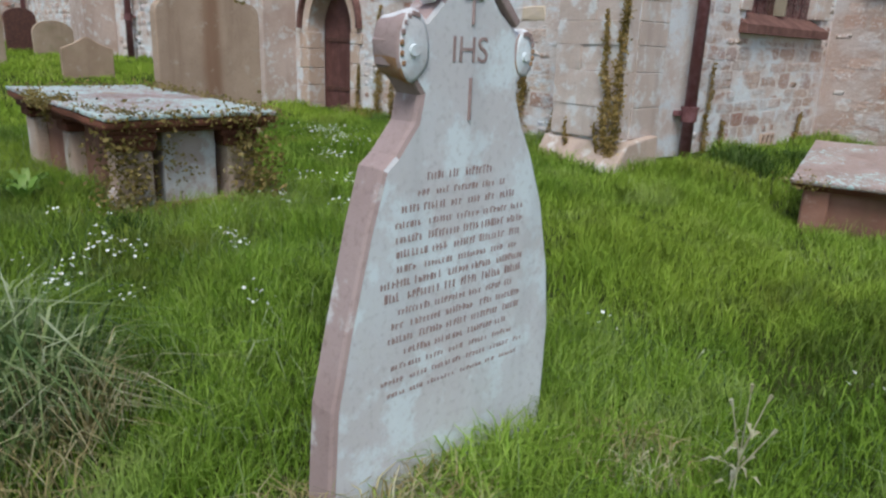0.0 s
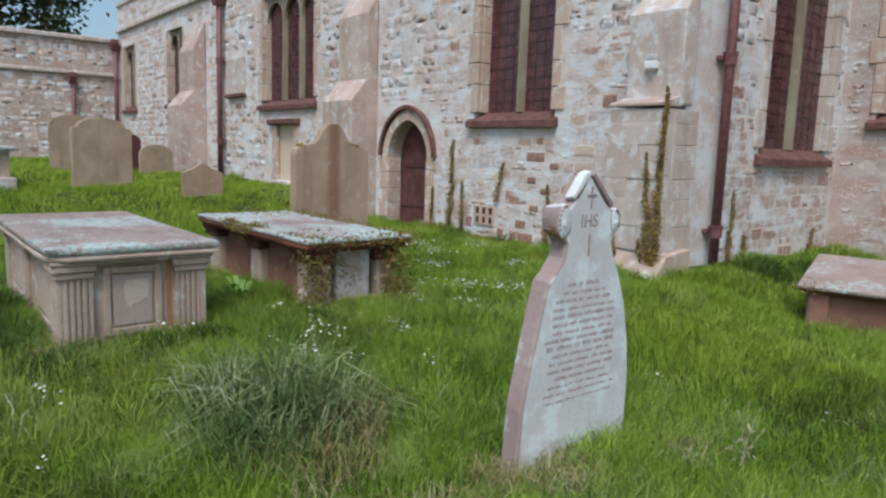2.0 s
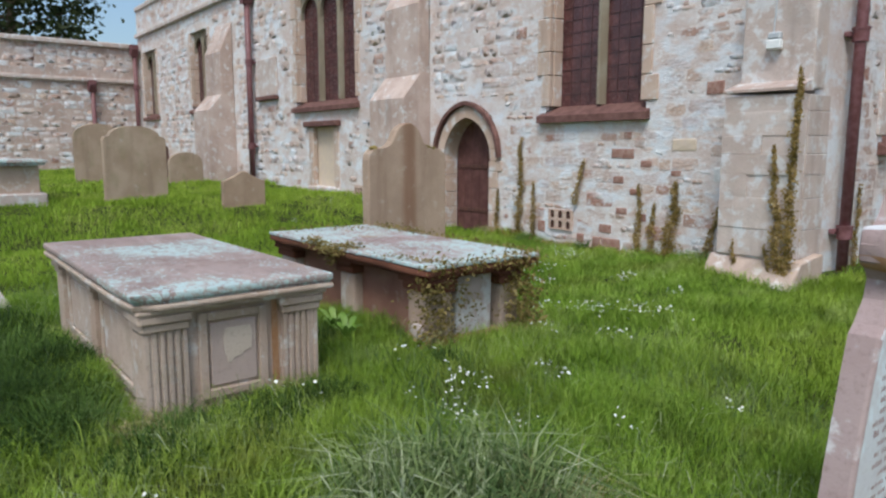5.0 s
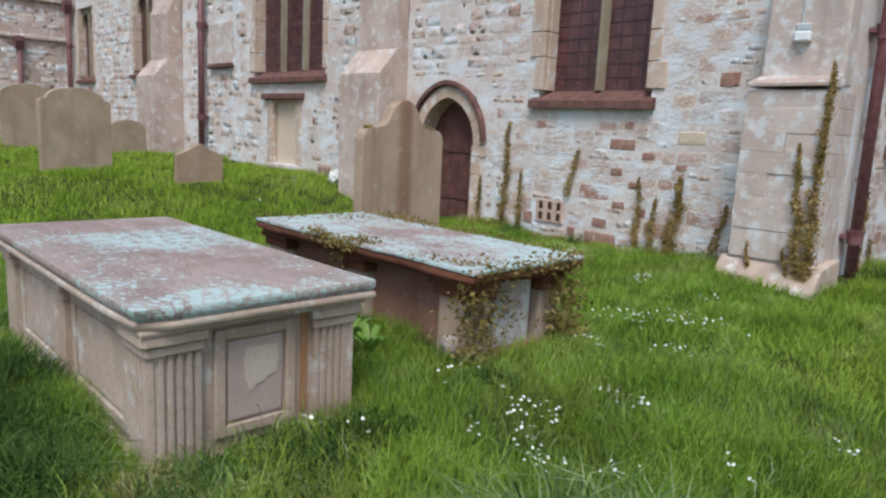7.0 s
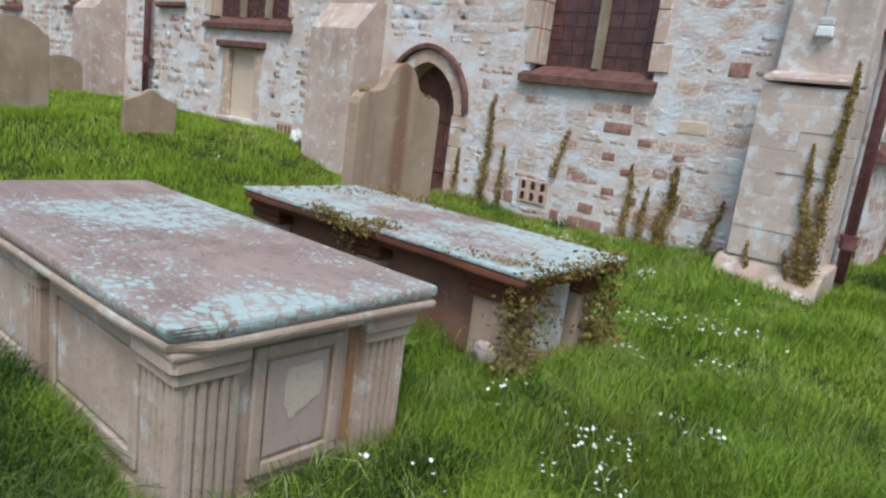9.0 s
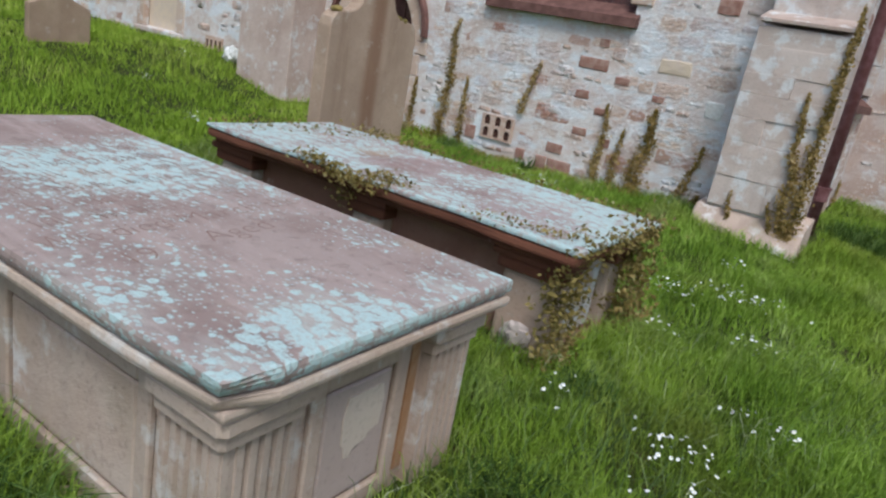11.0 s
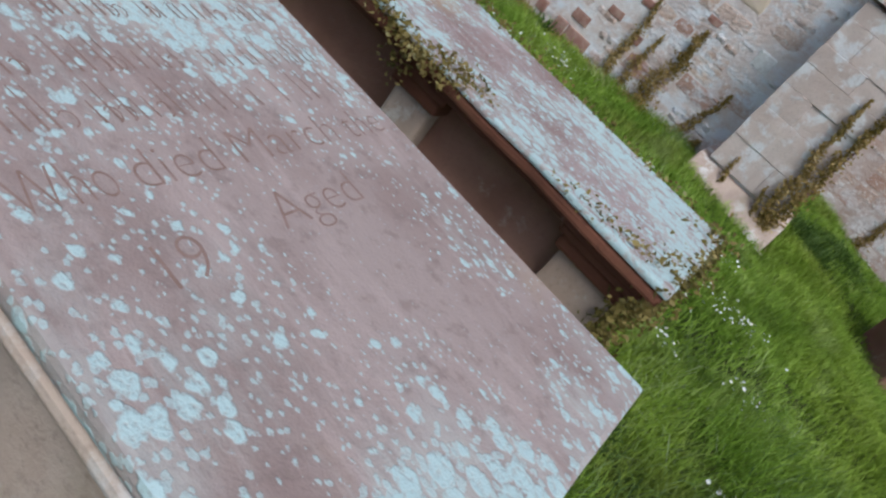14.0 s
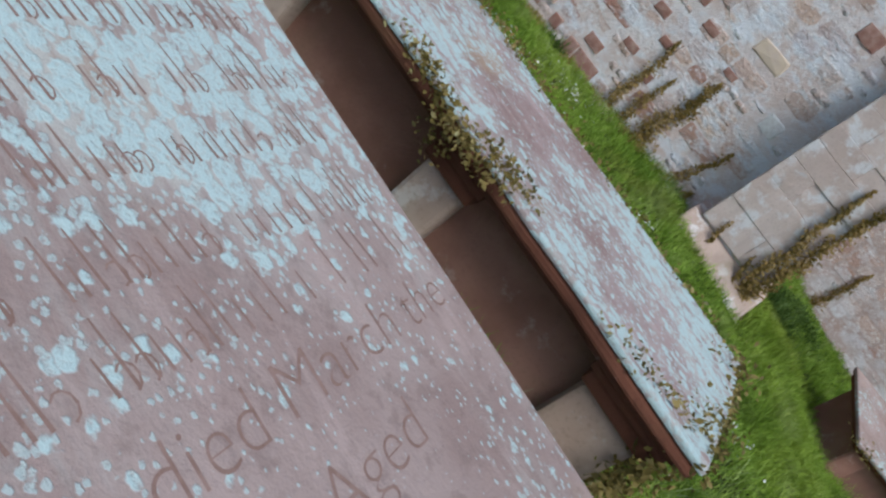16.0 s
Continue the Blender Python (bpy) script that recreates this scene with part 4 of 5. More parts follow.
        box(b, x0 + inset, x1 - inset, y0 + inset, y1 - inset, z - t, z - 0.0015 * (i > 0), min(0.014, t * 0.4), seg=2)
        subdivided(b, 7, 0.3)
        for v in b.verts:
            n = noise.noise_vector(v.co * 4 + Vector((seed, 0, 0))) * wear
            n += noise.noise_vector(v.co * 13 + Vector((seed, 0, 0))) * wear * 0.5
            flat = i == 0 and v.co.z > top - 0.001
            v.co += Vector((n.x, n.y, 0 if flat else n.z * 0.5))
            if chip and i < 3:
                d = (Vector(chip) - v.co).length
                if d < 0.09:
                    v.co += (Vector(((x0 + x1) / 2, (y0 + y1) / 2, v.co.z)) - v.co).normalized() * (0.09 - d) * 0.6
        if m is not None:
            bmesh.ops.transform(b, matrix=m, verts=b.verts)
        part("ledger_slab" if i == 0 else "edge_moulding", b, under if under and i >= under_from else material, ob, label if i == 0 else "")
        z -= t


def pilaster(ob, x, y, w, z0, z1, axis, out, flutes=5, material=TOMB):
    """A fluted pilaster with a moulded cap on the face whose outward side is out along axis."""
    bm = bmesh.new()
    d = 0.035

    def put(b, a0, a1, n0, n1, lo, hi, bevel=0.004):
        if axis == 0:
            box(b, min(x + out * n0, x + out * n1), max(x + out * n0, x + out * n1), y + a0, y + a1, lo, hi, bevel)
        else:
            box(b, x + a0, x + a1, min(y + out * n0, y + out * n1), max(y + out * n0, y + out * n1), lo, hi, bevel)
    step = w / (flutes * 2 + 1)
    prof = [(-w / 2, -0.01), (-w / 2, d)]
    for i in range(flutes):
        c = -w / 2 + step * (2 * i + 1.5)
        prof += [(c - step * 0.5, d), (c - step * 0.3, d * 0.62), (c + step * 0.3, d * 0.62), (c + step * 0.5, d)]
    prof += [(w / 2, d), (w / 2, -0.01)]
    pts = [(x + out * n, y + a) if axis == 0 else (x + a, y + out * n) for a, n in prof]
    prism(bm, pts, 2, z0, z1 - 0.084)
    shaft = part("pilaster", bm, material, ob, "fluted pilaster")
    bm = bmesh.new()
    put(bm, -w / 2 - 0.012, w / 2 + 0.012, -0.01, d + 0.012, z1 - 0.085, z1 - 0.045, 0.006)
    put(bm, -w / 2 - 0.024, w / 2 + 0.024, -0.01, d + 0.028, z1 - 0.045, z1, 0.008)
    part("pilaster_cap", bm, material, shaft)


def panel(ob, axis, out, at, a0, a1, z0, z1, material, frame=0.05, label="recessed panel", field=None):
    """A raised frame and a fielded panel on a face."""
    def put(b, p0, p1, n0, n1, lo, hi, bevel=0.005):
        n0, n1 = at + out * n0, at + out * n1
        if axis == 0:
            box(b, min(n0, n1), max(n0, n1), p0, p1, lo, hi, bevel)
        else:
            box(b, p0, p1, min(n0, n1), max(n0, n1), lo, hi, bevel)
    bm = bmesh.new()
    put(bm, a0, a0 + frame, 0, 0.02, z0, z1)
    put(bm, a1 - frame, a1, 0, 0.02, z0, z1)
    put(bm, a0 + frame, a1 - frame, 0, 0.02, z0, z0 + frame)
    put(bm, a0 + frame, a1 - frame, 0, 0.02, z1 - frame, z1)
    rim = part("panel_frame", bm, material, ob)
    bm = bmesh.new()
    put(bm, a0 + frame + 0.012, a1 - frame - 0.012, 0.001, 0.012, z0 + frame + 0.012, z1 - frame - 0.012, 0.006)
    part("panel", bm, field or material, rim, label)


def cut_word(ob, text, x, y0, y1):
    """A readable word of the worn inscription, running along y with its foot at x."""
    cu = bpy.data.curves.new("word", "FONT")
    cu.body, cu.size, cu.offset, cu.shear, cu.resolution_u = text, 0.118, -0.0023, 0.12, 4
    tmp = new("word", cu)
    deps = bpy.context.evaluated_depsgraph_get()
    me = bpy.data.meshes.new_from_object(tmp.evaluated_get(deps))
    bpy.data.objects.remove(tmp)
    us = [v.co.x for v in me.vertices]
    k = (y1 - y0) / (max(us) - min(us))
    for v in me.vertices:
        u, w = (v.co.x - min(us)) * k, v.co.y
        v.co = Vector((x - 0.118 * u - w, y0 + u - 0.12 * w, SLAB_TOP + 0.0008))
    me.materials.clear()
    me.materials.append(GROOVE_SHADE)
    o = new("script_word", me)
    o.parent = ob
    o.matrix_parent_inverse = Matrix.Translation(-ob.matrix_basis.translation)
    tagged(o, "flat word in groove shade: " + text)


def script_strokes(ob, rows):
    """Large script, too worn to read: flat slanted strokes and bowls along x-running columns, with groove shade in
    their colour.
    """
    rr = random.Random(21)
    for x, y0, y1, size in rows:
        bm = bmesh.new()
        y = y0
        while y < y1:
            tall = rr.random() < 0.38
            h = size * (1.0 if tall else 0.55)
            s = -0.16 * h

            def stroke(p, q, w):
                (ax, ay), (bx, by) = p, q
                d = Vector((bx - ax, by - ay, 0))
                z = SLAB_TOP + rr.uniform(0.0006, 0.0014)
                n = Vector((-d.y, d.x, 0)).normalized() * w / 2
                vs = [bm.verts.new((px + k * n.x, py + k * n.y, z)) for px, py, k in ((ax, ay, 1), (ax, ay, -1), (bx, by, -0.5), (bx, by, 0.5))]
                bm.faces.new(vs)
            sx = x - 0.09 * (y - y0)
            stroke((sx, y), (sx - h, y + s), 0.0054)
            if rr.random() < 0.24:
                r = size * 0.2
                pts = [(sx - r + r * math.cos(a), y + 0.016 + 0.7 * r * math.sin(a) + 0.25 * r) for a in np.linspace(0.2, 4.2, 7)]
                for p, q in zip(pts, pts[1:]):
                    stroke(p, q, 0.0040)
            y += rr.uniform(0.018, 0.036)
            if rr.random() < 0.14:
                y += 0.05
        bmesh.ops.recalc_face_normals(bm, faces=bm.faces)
        part("script_line", bm, GROOVE_SHADE, ob, "line of worn script, flat strokes in groove shade", "stuff")


SLAB_TOP = 1.250


def tomb_a():
    ax0, ax1, ay0, ay1 = -6.415, -4.184, 1.595, 2.605
    ob = thing("chest_tomb", "pink sandstone chest tomb with fluted pilasters and lichened top", "chest tomb", (-5.3, 2.1, 0.6))
    moulded_slab(ob, ax0, ax1, ay0, ay1, SLAB_TOP, [(0.0, 0.040), (0.014, 0.012), (0.0, 0.030), (0.030, 0.026)], SLAB_A, "pinkish ledger slab spotted with pale lichen", 0.003, 1, (ax1, ay0, 1.17), under=TOMB)
    x0, x1, y0, y1, z1 = ax0 + 0.10, ax1 - 0.10, ay0 + 0.10, ay1 - 0.10, SLAB_TOP - 0.108
    bm = bmesh.new()
    box(bm, x0, x1, y0, y1, 0.35, z1, 0.006)
    part("body", bm, TOMB, ob)
    bm = bmesh.new()
    box(bm, x0 - 0.045, x1 + 0.045, y0 - 0.045, y1 + 0.045, 0.35, 0.625, 0.012)
    part("plinth", bm, TOMB, ob, "plinth sunk in the grass")
    w = 0.19
    for y in (y0 + w / 2 - 0.03, y1 - w / 2 + 0.03):
        for x, o in ((x1, 1), (x0, -1)):
            pilaster(ob, x, y, w, 0.62, z1, 0, o)
    for x in (x0 + w / 2 - 0.03, x1 - w / 2 + 0.03):
        for y, o in ((y0, -1), (y1, 1)):
            pilaster(ob, x, y, w, 0.62, z1, 1, o)
    xm = (x0 + x1) / 2
    for y, o in ((y0, -1), (y1, 1)):
        pilaster(ob, xm, y, 0.14, 0.62, z1, 1, o, 3)
        panel(ob, 1, o, y, x0 + w + 0.03, xm - 0.11, 0.68, z1 - 0.03, TOMB)
        panel(ob, 1, o, y, xm + 0.11, x1 - w - 0.03, 0.68, z1 - 0.03, TOMB)
    for x, o in ((x1, 1), (x0, -1)):
        panel(ob, 0, o, x, y0 + w + 0.03, y1 - w - 0.05, 0.68, z1 - 0.03, TOMB, 0.045, "pinkish flaking panel", PANEL)
    bm = bmesh.new()
    a, b, lo, hi = y0 + w + 0.15, y1 - w - 0.13, 0.80, z1 - 0.12
    skin = [(0.08, 1.0), (0.0, 0.78), (0.03, 0.42), (0.10, 0.36), (0.14, 0.22), (0.27, 0.20), (0.33, 0.30), (0.62, 0.34), (0.70, 0.42), (0.95, 0.46), (1.0, 0.80), (0.93, 1.0)]
    prism(bm, [(a + u * (b - a), lo + v * (hi - lo)) for u, v in skin], 0, x1 + 0.011, x1 + 0.0155, 0.001)
    part("flaking_skin", bm, FLAKE, ob, "cream skin left on the flaked panel")
    bm = bmesh.new()
    box(bm, x1 - 0.01, x1 + 0.006, y1 - w - 0.022, y1 - w + 0.012, 0.70, z1 - 0.01)
    part("joint", bm, RUST_STAIN, ob, "open joint beside the pilaster")
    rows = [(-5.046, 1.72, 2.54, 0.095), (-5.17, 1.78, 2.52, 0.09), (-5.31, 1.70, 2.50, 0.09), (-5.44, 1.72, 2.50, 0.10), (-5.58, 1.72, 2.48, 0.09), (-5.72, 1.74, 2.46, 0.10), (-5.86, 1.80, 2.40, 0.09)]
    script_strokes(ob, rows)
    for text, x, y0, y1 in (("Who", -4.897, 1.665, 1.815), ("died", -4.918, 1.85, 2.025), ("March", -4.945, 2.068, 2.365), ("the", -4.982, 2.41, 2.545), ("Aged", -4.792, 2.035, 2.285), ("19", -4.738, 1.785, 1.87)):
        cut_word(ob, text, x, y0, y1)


def tomb_b():
    ob = thing("chest_tomb", "old overgrown chest tomb with overhanging mossy slab", "chest tomb", (-5.4, 3.77, 0.6))
    top = 1.195
    moulded_slab(ob, -6.515, -4.27, 3.285, 4.245, top, [(0.0, 0.024), (0.006, 0.046), (0.040, 0.030)], SLAB_B, "lichen-crusted mossy ledger slab", 0.014, 7, under=SHADED_OLD_TOMB, under_from=1)
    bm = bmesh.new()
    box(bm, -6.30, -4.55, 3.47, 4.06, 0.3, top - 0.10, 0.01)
    part("body", bm, SHADED_TOMB_SIDE, ob, "pinkish recessed side")
    for x in (-6.36, -5.40, -4.50):
        for y in (3.44, 4.02):
            big = x != -5.40
            bm = bmesh.new()
            h = 0.13 if big else 0.09
            box(bm, x - h, x + h, y - 0.05, y + 0.12, 0.3, top - 0.20, 0.02, seg=2)
            roughen(bm, 0.008, 6)
            pier = part("pier", bm, TOMB, ob, "squat stone pier")
            bm = bmesh.new()
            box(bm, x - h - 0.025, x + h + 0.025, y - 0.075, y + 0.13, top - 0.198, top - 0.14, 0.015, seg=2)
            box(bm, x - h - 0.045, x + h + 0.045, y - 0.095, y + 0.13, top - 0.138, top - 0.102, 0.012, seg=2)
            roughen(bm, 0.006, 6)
            part("pier_cap", bm, SHADED_OLD_TOMB, pier, "stepped moulded cap")
    bm = bmesh.new()
    box(bm, -4.56, -4.40, 3.62, 3.92, 0.3, top - 0.105, 0.02, seg=2)
    roughen(bm, 0.006, 6)
    part("end_panel", bm, WHITEWASH, ob, "whitened end panel")
    bm = bmesh.new()
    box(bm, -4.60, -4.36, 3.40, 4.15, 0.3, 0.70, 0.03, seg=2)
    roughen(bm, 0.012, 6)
    part("base_block", bm, SHADED_TOMB_SIDE, ob)


def tomb_c():
    ob = thing("chest_tomb", "low chest tomb with a tilted pink slab", "chest tomb", (-1.69, 8.24, 0.30))
    turn = Matrix.Translation((-1.69, 8.24, 0.825)) @ pose(0, 0, 0, 0, 0, 13.5)
    moulded_slab(ob, -1.08, 1.08, -0.53, 0.53, 0.03, [(0.0, 0.035), (0.012, 0.016), (0.04, 0.04)], SLAB_C, "tilted lichened slab", 0.006, 13, m=turn @ pose(0, 0, 0, 10.5, 0, 0), under=SHADED_OLD_TOMB, under_from=1)
    bm = bmesh.new()
    prism(bm, [(-0.40, -0.8), (0.42, -0.8), (0.42, 0.015), (-0.40, -0.14)], 0, -0.96, 0.96, 0.01)
    bmesh.ops.transform(bm, matrix=turn, verts=bm.verts)
    part("body", bm, SHADED_TOMB_SIDE, ob, "pinkish side")
    for x in (-0.90, 0.90):
        bm = bmesh.new()
        box(bm, x - 0.09, x + 0.09, -0.46, -0.26, -0.8, -0.135, 0.015)
        bmesh.ops.transform(bm, matrix=turn, verts=bm.verts)
        part("pier", bm, SHADED_TOMB_SIDE, ob)


def tomb_d():
    x, y = -14.4, 2.3
    z = gz(x, y)
    ob = thing("chest_tomb", "distant grey chest tomb with a plain slab", "chest tomb", (x, y, z))
    moulded_slab(ob, x - 1.0, x + 0.95, y - 0.6, y + 0.45, z + 0.74, [(0.0, 0.05), (0.03, 0.04)], SLAB_B, "", 0.005, 3)
    bm = bmesh.new()
    box(bm, x - 0.85, x + 0.80, y - 0.48, y + 0.34, z - 0.3, z + 0.648, 0.01)
    part("body", bm, TOMB, ob)
    bm = bmesh.new()
    box(bm, x - 0.95, x + 0.92, y - 0.55, y + 0.42, z - 0.3, z + 0.22, 0.02)
    part("base", bm, WHITEWASH, ob, "pale base course")


tomb_a()
tomb_b()
tomb_c()
tomb_d()
flat_stone = thing("ledger_stone", "pale flat ledger stone lying in the grass", "ledger stone", (-7.8, 1.0, gz(-7.8, 1.0)))
moulded_slab(flat_stone, -8.6, -7.0, 0.55, 1.45, gz(-7.8, 1.0) + 0.09, [(0.0, 0.2)], WHITEWASH, "", 0.008, 5)


# ---------------------------------------------------------------- plants
def blades(name, x, y, h, width, lean, rng, material, label, category, base=None, kind="stuff", droop=1.0):
    """Bent, tapering blades of grass at the points (x, y)."""
    n = len(x)
    a = rng.uniform(0, 2 * math.pi, n)
    face = rng.uniform(0, 2 * math.pi, n)
    z = ground_z(x, y) if base is None else base
    side = np.stack([np.cos(face), np.sin(face), np.zeros(n)], -1) * (width / 2)[:, None]
    go = np.stack([np.cos(a), np.sin(a), np.zeros(n)], -1)
    root = np.stack([x, y, z - 0.01], -1)
    up = np.array([0.0, 0.0, 1.0])
    mid = root + up * (h * 0.58)[:, None] + go * (h * lean * 0.30)[:, None]
    tip = root + up * (h * (1.0 - 0.32 * droop * lean))[:, None] + go * (h * lean)[:, None]
    co = np.stack([root - side, root + side, mid - side * 0.75, mid + side * 0.75, tip], 1).reshape(-1, 3)
    i = np.arange(n)[:, None] * 5
    faces = np.concatenate([i + np.array([[0, 1, 2]]), i + np.array([[1, 3, 2]]), i + np.array([[2, 3, 4]])], 0)
    ob = new(name, arrays(name, co, faces, material))
    return tagged(ob, label, category, kind=kind)


STANDS = [(-6.36, -4.24, 1.65, 2.55), (-6.45, -4.36, 3.42, 4.10), (-1.94, -1.79, 3.0, 3.8), (-2.6, -0.7, 7.75, 8.8), (-8.6, -7.0, 0.55, 1.45), (-4.9, -3.92, 7.2, 9), (-7.04, -6.88, 4.5, 5.55)]


def free(x, y):
    ok = np.ones(len(x), bool)
    for x0, x1, y0, y1 in STANDS:
        ok &= ~((x > x0) & (x < x1) & (y > y0) & (y < y1))
    ok &= ~((x < -4.12) & (y > WALL_Y - 0.02)) & ~(y > CHANCEL_Y - 0.02)
    return ok


def lumpy(x, y):
    """Tufts: higher and lower grass."""
    return 0.5 + 0.5 * np.sin(2.9 * x + 1.3 * np.sin(2.1 * y)) * np.sin(3.4 * y + 1.1 * np.sin(2.7 * x)) * 0.8 + 0.12 * np.sin(11 * x + 7 * y)


def lawn(name, x0, x1, y0, y1, count, tall, wide, seed, label, material=None):
    rng = np.random.default_rng(seed)
    x, y = rng.uniform(x0, x1, count), rng.uniform(y0, y1, count)
    keep = free(x, y) & (rng.uniform(0, 1, count) < 0.45 + 0.75 * lumpy(1.3 * x + 5, 1.5 * y + 1))
    x, y = x[keep], y[keep]
    t = lumpy(x, y)
    h = tall * (0.36 + 1.05 * t) * rng.uniform(0.55, 1.25, len(x))
    blades(name, x, y, h, wide * rng.uniform(0.7, 1.3, len(x)), rng.uniform(0.15, 0.95, len(x)), rng, material or GRASS, label, "grass")


lawn("grass", -8.0, 0.9, -0.6, 4.6, 400000, 0.135, 0.0046, 1, "lush uneven churchyard grass round the tombs")
lawn("grass", -8.0, 0.9, 4.6, 7.85, 120000, 0.13, 0.007, 2, "lush grass before the church wall")
lawn("grass", -4.1, 3.0, 7.85, 11.85, 45000, 0.14, 0.009, 3, "shaded grass in the corner of the walls")
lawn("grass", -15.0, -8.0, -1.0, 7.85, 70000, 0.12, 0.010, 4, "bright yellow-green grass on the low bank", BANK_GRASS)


def wisps(name, x0, x1, y0, y1, count, seed, label):
    """Thin taller blades that stand out of the sward in loose patches."""
    rng = np.random.default_rng(seed)
    x, y = rng.uniform(x0, x1, count), rng.uniform(y0, y1, count)
    keep = free(x, y) & (rng.uniform(0, 1, count) < 0.15 + 0.85 * lumpy(1.7 * x + 2, 1.7 * y) ** 2)
    x, y = x[keep], y[keep]
    n = len(x)
    blades(name, x, y, rng.uniform(0.13, 0.25, n), rng.uniform(0.0025, 0.005, n), rng.uniform(0.5, 1.3, n), rng, LONG_GRASS if seed % 2 else GRASS, label, "grass", droop=1.2)


wisps("grass", -8.0, 0.9, -0.6, 4.6, 38000, 21, "pale long wisps of grass leaning over")
wisps("grass", -8.0, 0.9, -0.6, 7.8, 42000, 22, "long green wisps of grass leaning over")
lawn("grass", 0.9, 7.0, -5.0, 11.85, 60000, 0.14, 0.016, 6, "rank open churchyard grass")
lawn("grass", -15.0, 0.9, -5.0, -0.6, 60000, 0.14, 0.014, 7, "open churchyard grass behind the walk")
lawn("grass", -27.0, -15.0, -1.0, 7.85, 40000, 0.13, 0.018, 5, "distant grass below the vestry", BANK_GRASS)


def tuft(x, y, radius, count, tall, seed, label, material=LONG_GRASS, width=0.006):
    rng = np.random.default_rng(seed)
    r, a = radius * np.sqrt(rng.uniform(0, 1, count)), rng.uniform(0, 6.283, count)
    px, py = x + r * np.cos(a), y + r * np.sin(a)
    h = tall * rng.uniform(0.45, 1.15, count) * (1.05 - 0.5 * (r / radius) ** 2)
    blades("grass_tuft", px, py, h, np.full(count, width) * rng.uniform(0.6, 1.4, count), rng.uniform(0.3, 1.45, count), rng, material, label, "grass tuft", droop=1.45)


tuft(-2.85, 2.38, 0.42, 800, 0.58, 31, "tall tangled tuft of pale and dark green grass", LONG_GRASS, 0.0090)
tuft(-2.72, 2.52, 0.24, 320, 0.56, 53, "pale blades standing out of the tuft", LONG_GRASS, 0.0085)
tuft(-3.05, 2.22, 0.26, 320, 0.48, 54, "arching blades at the tuft's side", LONG_GRASS, 0.0085)
tuft(-2.85, 2.38, 0.38, 900, 0.34, 30, "dark green heart of the tall tuft, deepened as its inner shade", RANK_SHADE_GRASS, 0.011)
tuft(-2.62, 2.12, 0.30, 500, 0.36, 32, "arching skirt of long grass beside the tuft", LONG_GRASS, 0.008)
tuft(-2.60, 2.62, 0.20, 320, 0.40, 45, "brown dry stems in the side of the tuft", STRAW, 0.005)
tuft(-2.35, 2.30, 0.35, 500, 0.24, 51, "dry and green grass lying between tuft and stone", STRAW, 0.005)
tuft(-3.15, 1.95, 0.40, 700, 0.26, 33, "loose tuft of long grass", GRASS, 0.006)
tuft(-2.45, 1.85, 0.40, 700, 0.24, 52, "loose tuft of rank grass", GRASS, 0.006)
tuft(-1.62, 2.45, 0.34, 520, 0.20, 34, "straw-coloured grass lying before the headstone", STRAW, 0.005)
tuft(-1.30, 2.25, 0.30, 420, 0.20, 46, "pale wisps of dry grass", STRAW, 0.005)
tuft(-1.70, 3.42, 0.20, 420, 0.24, 35, "green and yellow grass at the marble headstone's foot", GRASS, 0.006)
tuft(-1.72, 3.20, 0.22, 520, 0.20, 47, "dry straw at the marble headstone's foot", STRAW, 0.005)
tuft(-1.82, 2.92, 0.14, 300, 0.20, 48, "dry straw at the marble headstone's corner", STRAW, 0.005)
tuft(-1.52, 3.88, 0.22, 420, 0.14, 36, "brown dry grass beside the headstone", STRAW, 0.006)
tuft(-2.6, 1.0, 0.45, 900, 0.26, 37, "rank green grass", GRASS)
tuft(-4.25, 0.9, 0.42, 900, 0.22, 38, "rank green grass beside the tomb", GRASS)
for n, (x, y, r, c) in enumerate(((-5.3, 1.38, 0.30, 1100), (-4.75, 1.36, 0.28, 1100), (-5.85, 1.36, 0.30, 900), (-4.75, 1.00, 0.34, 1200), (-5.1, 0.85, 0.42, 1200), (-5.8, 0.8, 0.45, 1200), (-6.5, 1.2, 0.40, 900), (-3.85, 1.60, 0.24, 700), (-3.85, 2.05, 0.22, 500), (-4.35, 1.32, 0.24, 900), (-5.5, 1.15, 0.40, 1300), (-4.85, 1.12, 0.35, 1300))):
    tuft(x, y, r, c, 0.30 if x < -4.1 else 0.20, 60 + n, "rank dark grass against the tomb's side, deepened as shade", RANK_SHADE_GRASS)
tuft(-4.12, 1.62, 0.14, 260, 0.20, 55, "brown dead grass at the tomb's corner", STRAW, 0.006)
tuft(-4.02, 1.75, 0.20, 650, 0.21, 40, "long dark grass at the tomb's corner, deepened as shade", RANK_SHADE_GRASS)
tuft(-4.00, 2.15, 0.20, 600, 0.17, 49, "long dark grass along the tomb's end, deepened as shade", RANK_SHADE_GRASS)
tuft(-4.02, 2.50, 0.18, 550, 0.18, 41, "long dark grass at the tomb's end, deepened as shade", RANK_SHADE_GRASS)
tuft(-5.0, 3.02, 0.25, 600, 0.20, 42, "long grass between the two tombs", RANK_SHADE_GRASS)
tuft(-4.15, 3.35, 0.15, 350, 0.17, 43, "long grass at the old tomb's foot", RANK_SHADE_GRASS)
tuft(-3.6, 8.9, 0.34, 800, 0.32, 44, "rank grass at the downpipe's foot", RANK_SHADE_GRASS)
tuft(-3.2, 9.6, 0.45, 900, 0.28, 50, "rank dark grass in the corner of the walls", RANK_SHADE_GRASS)
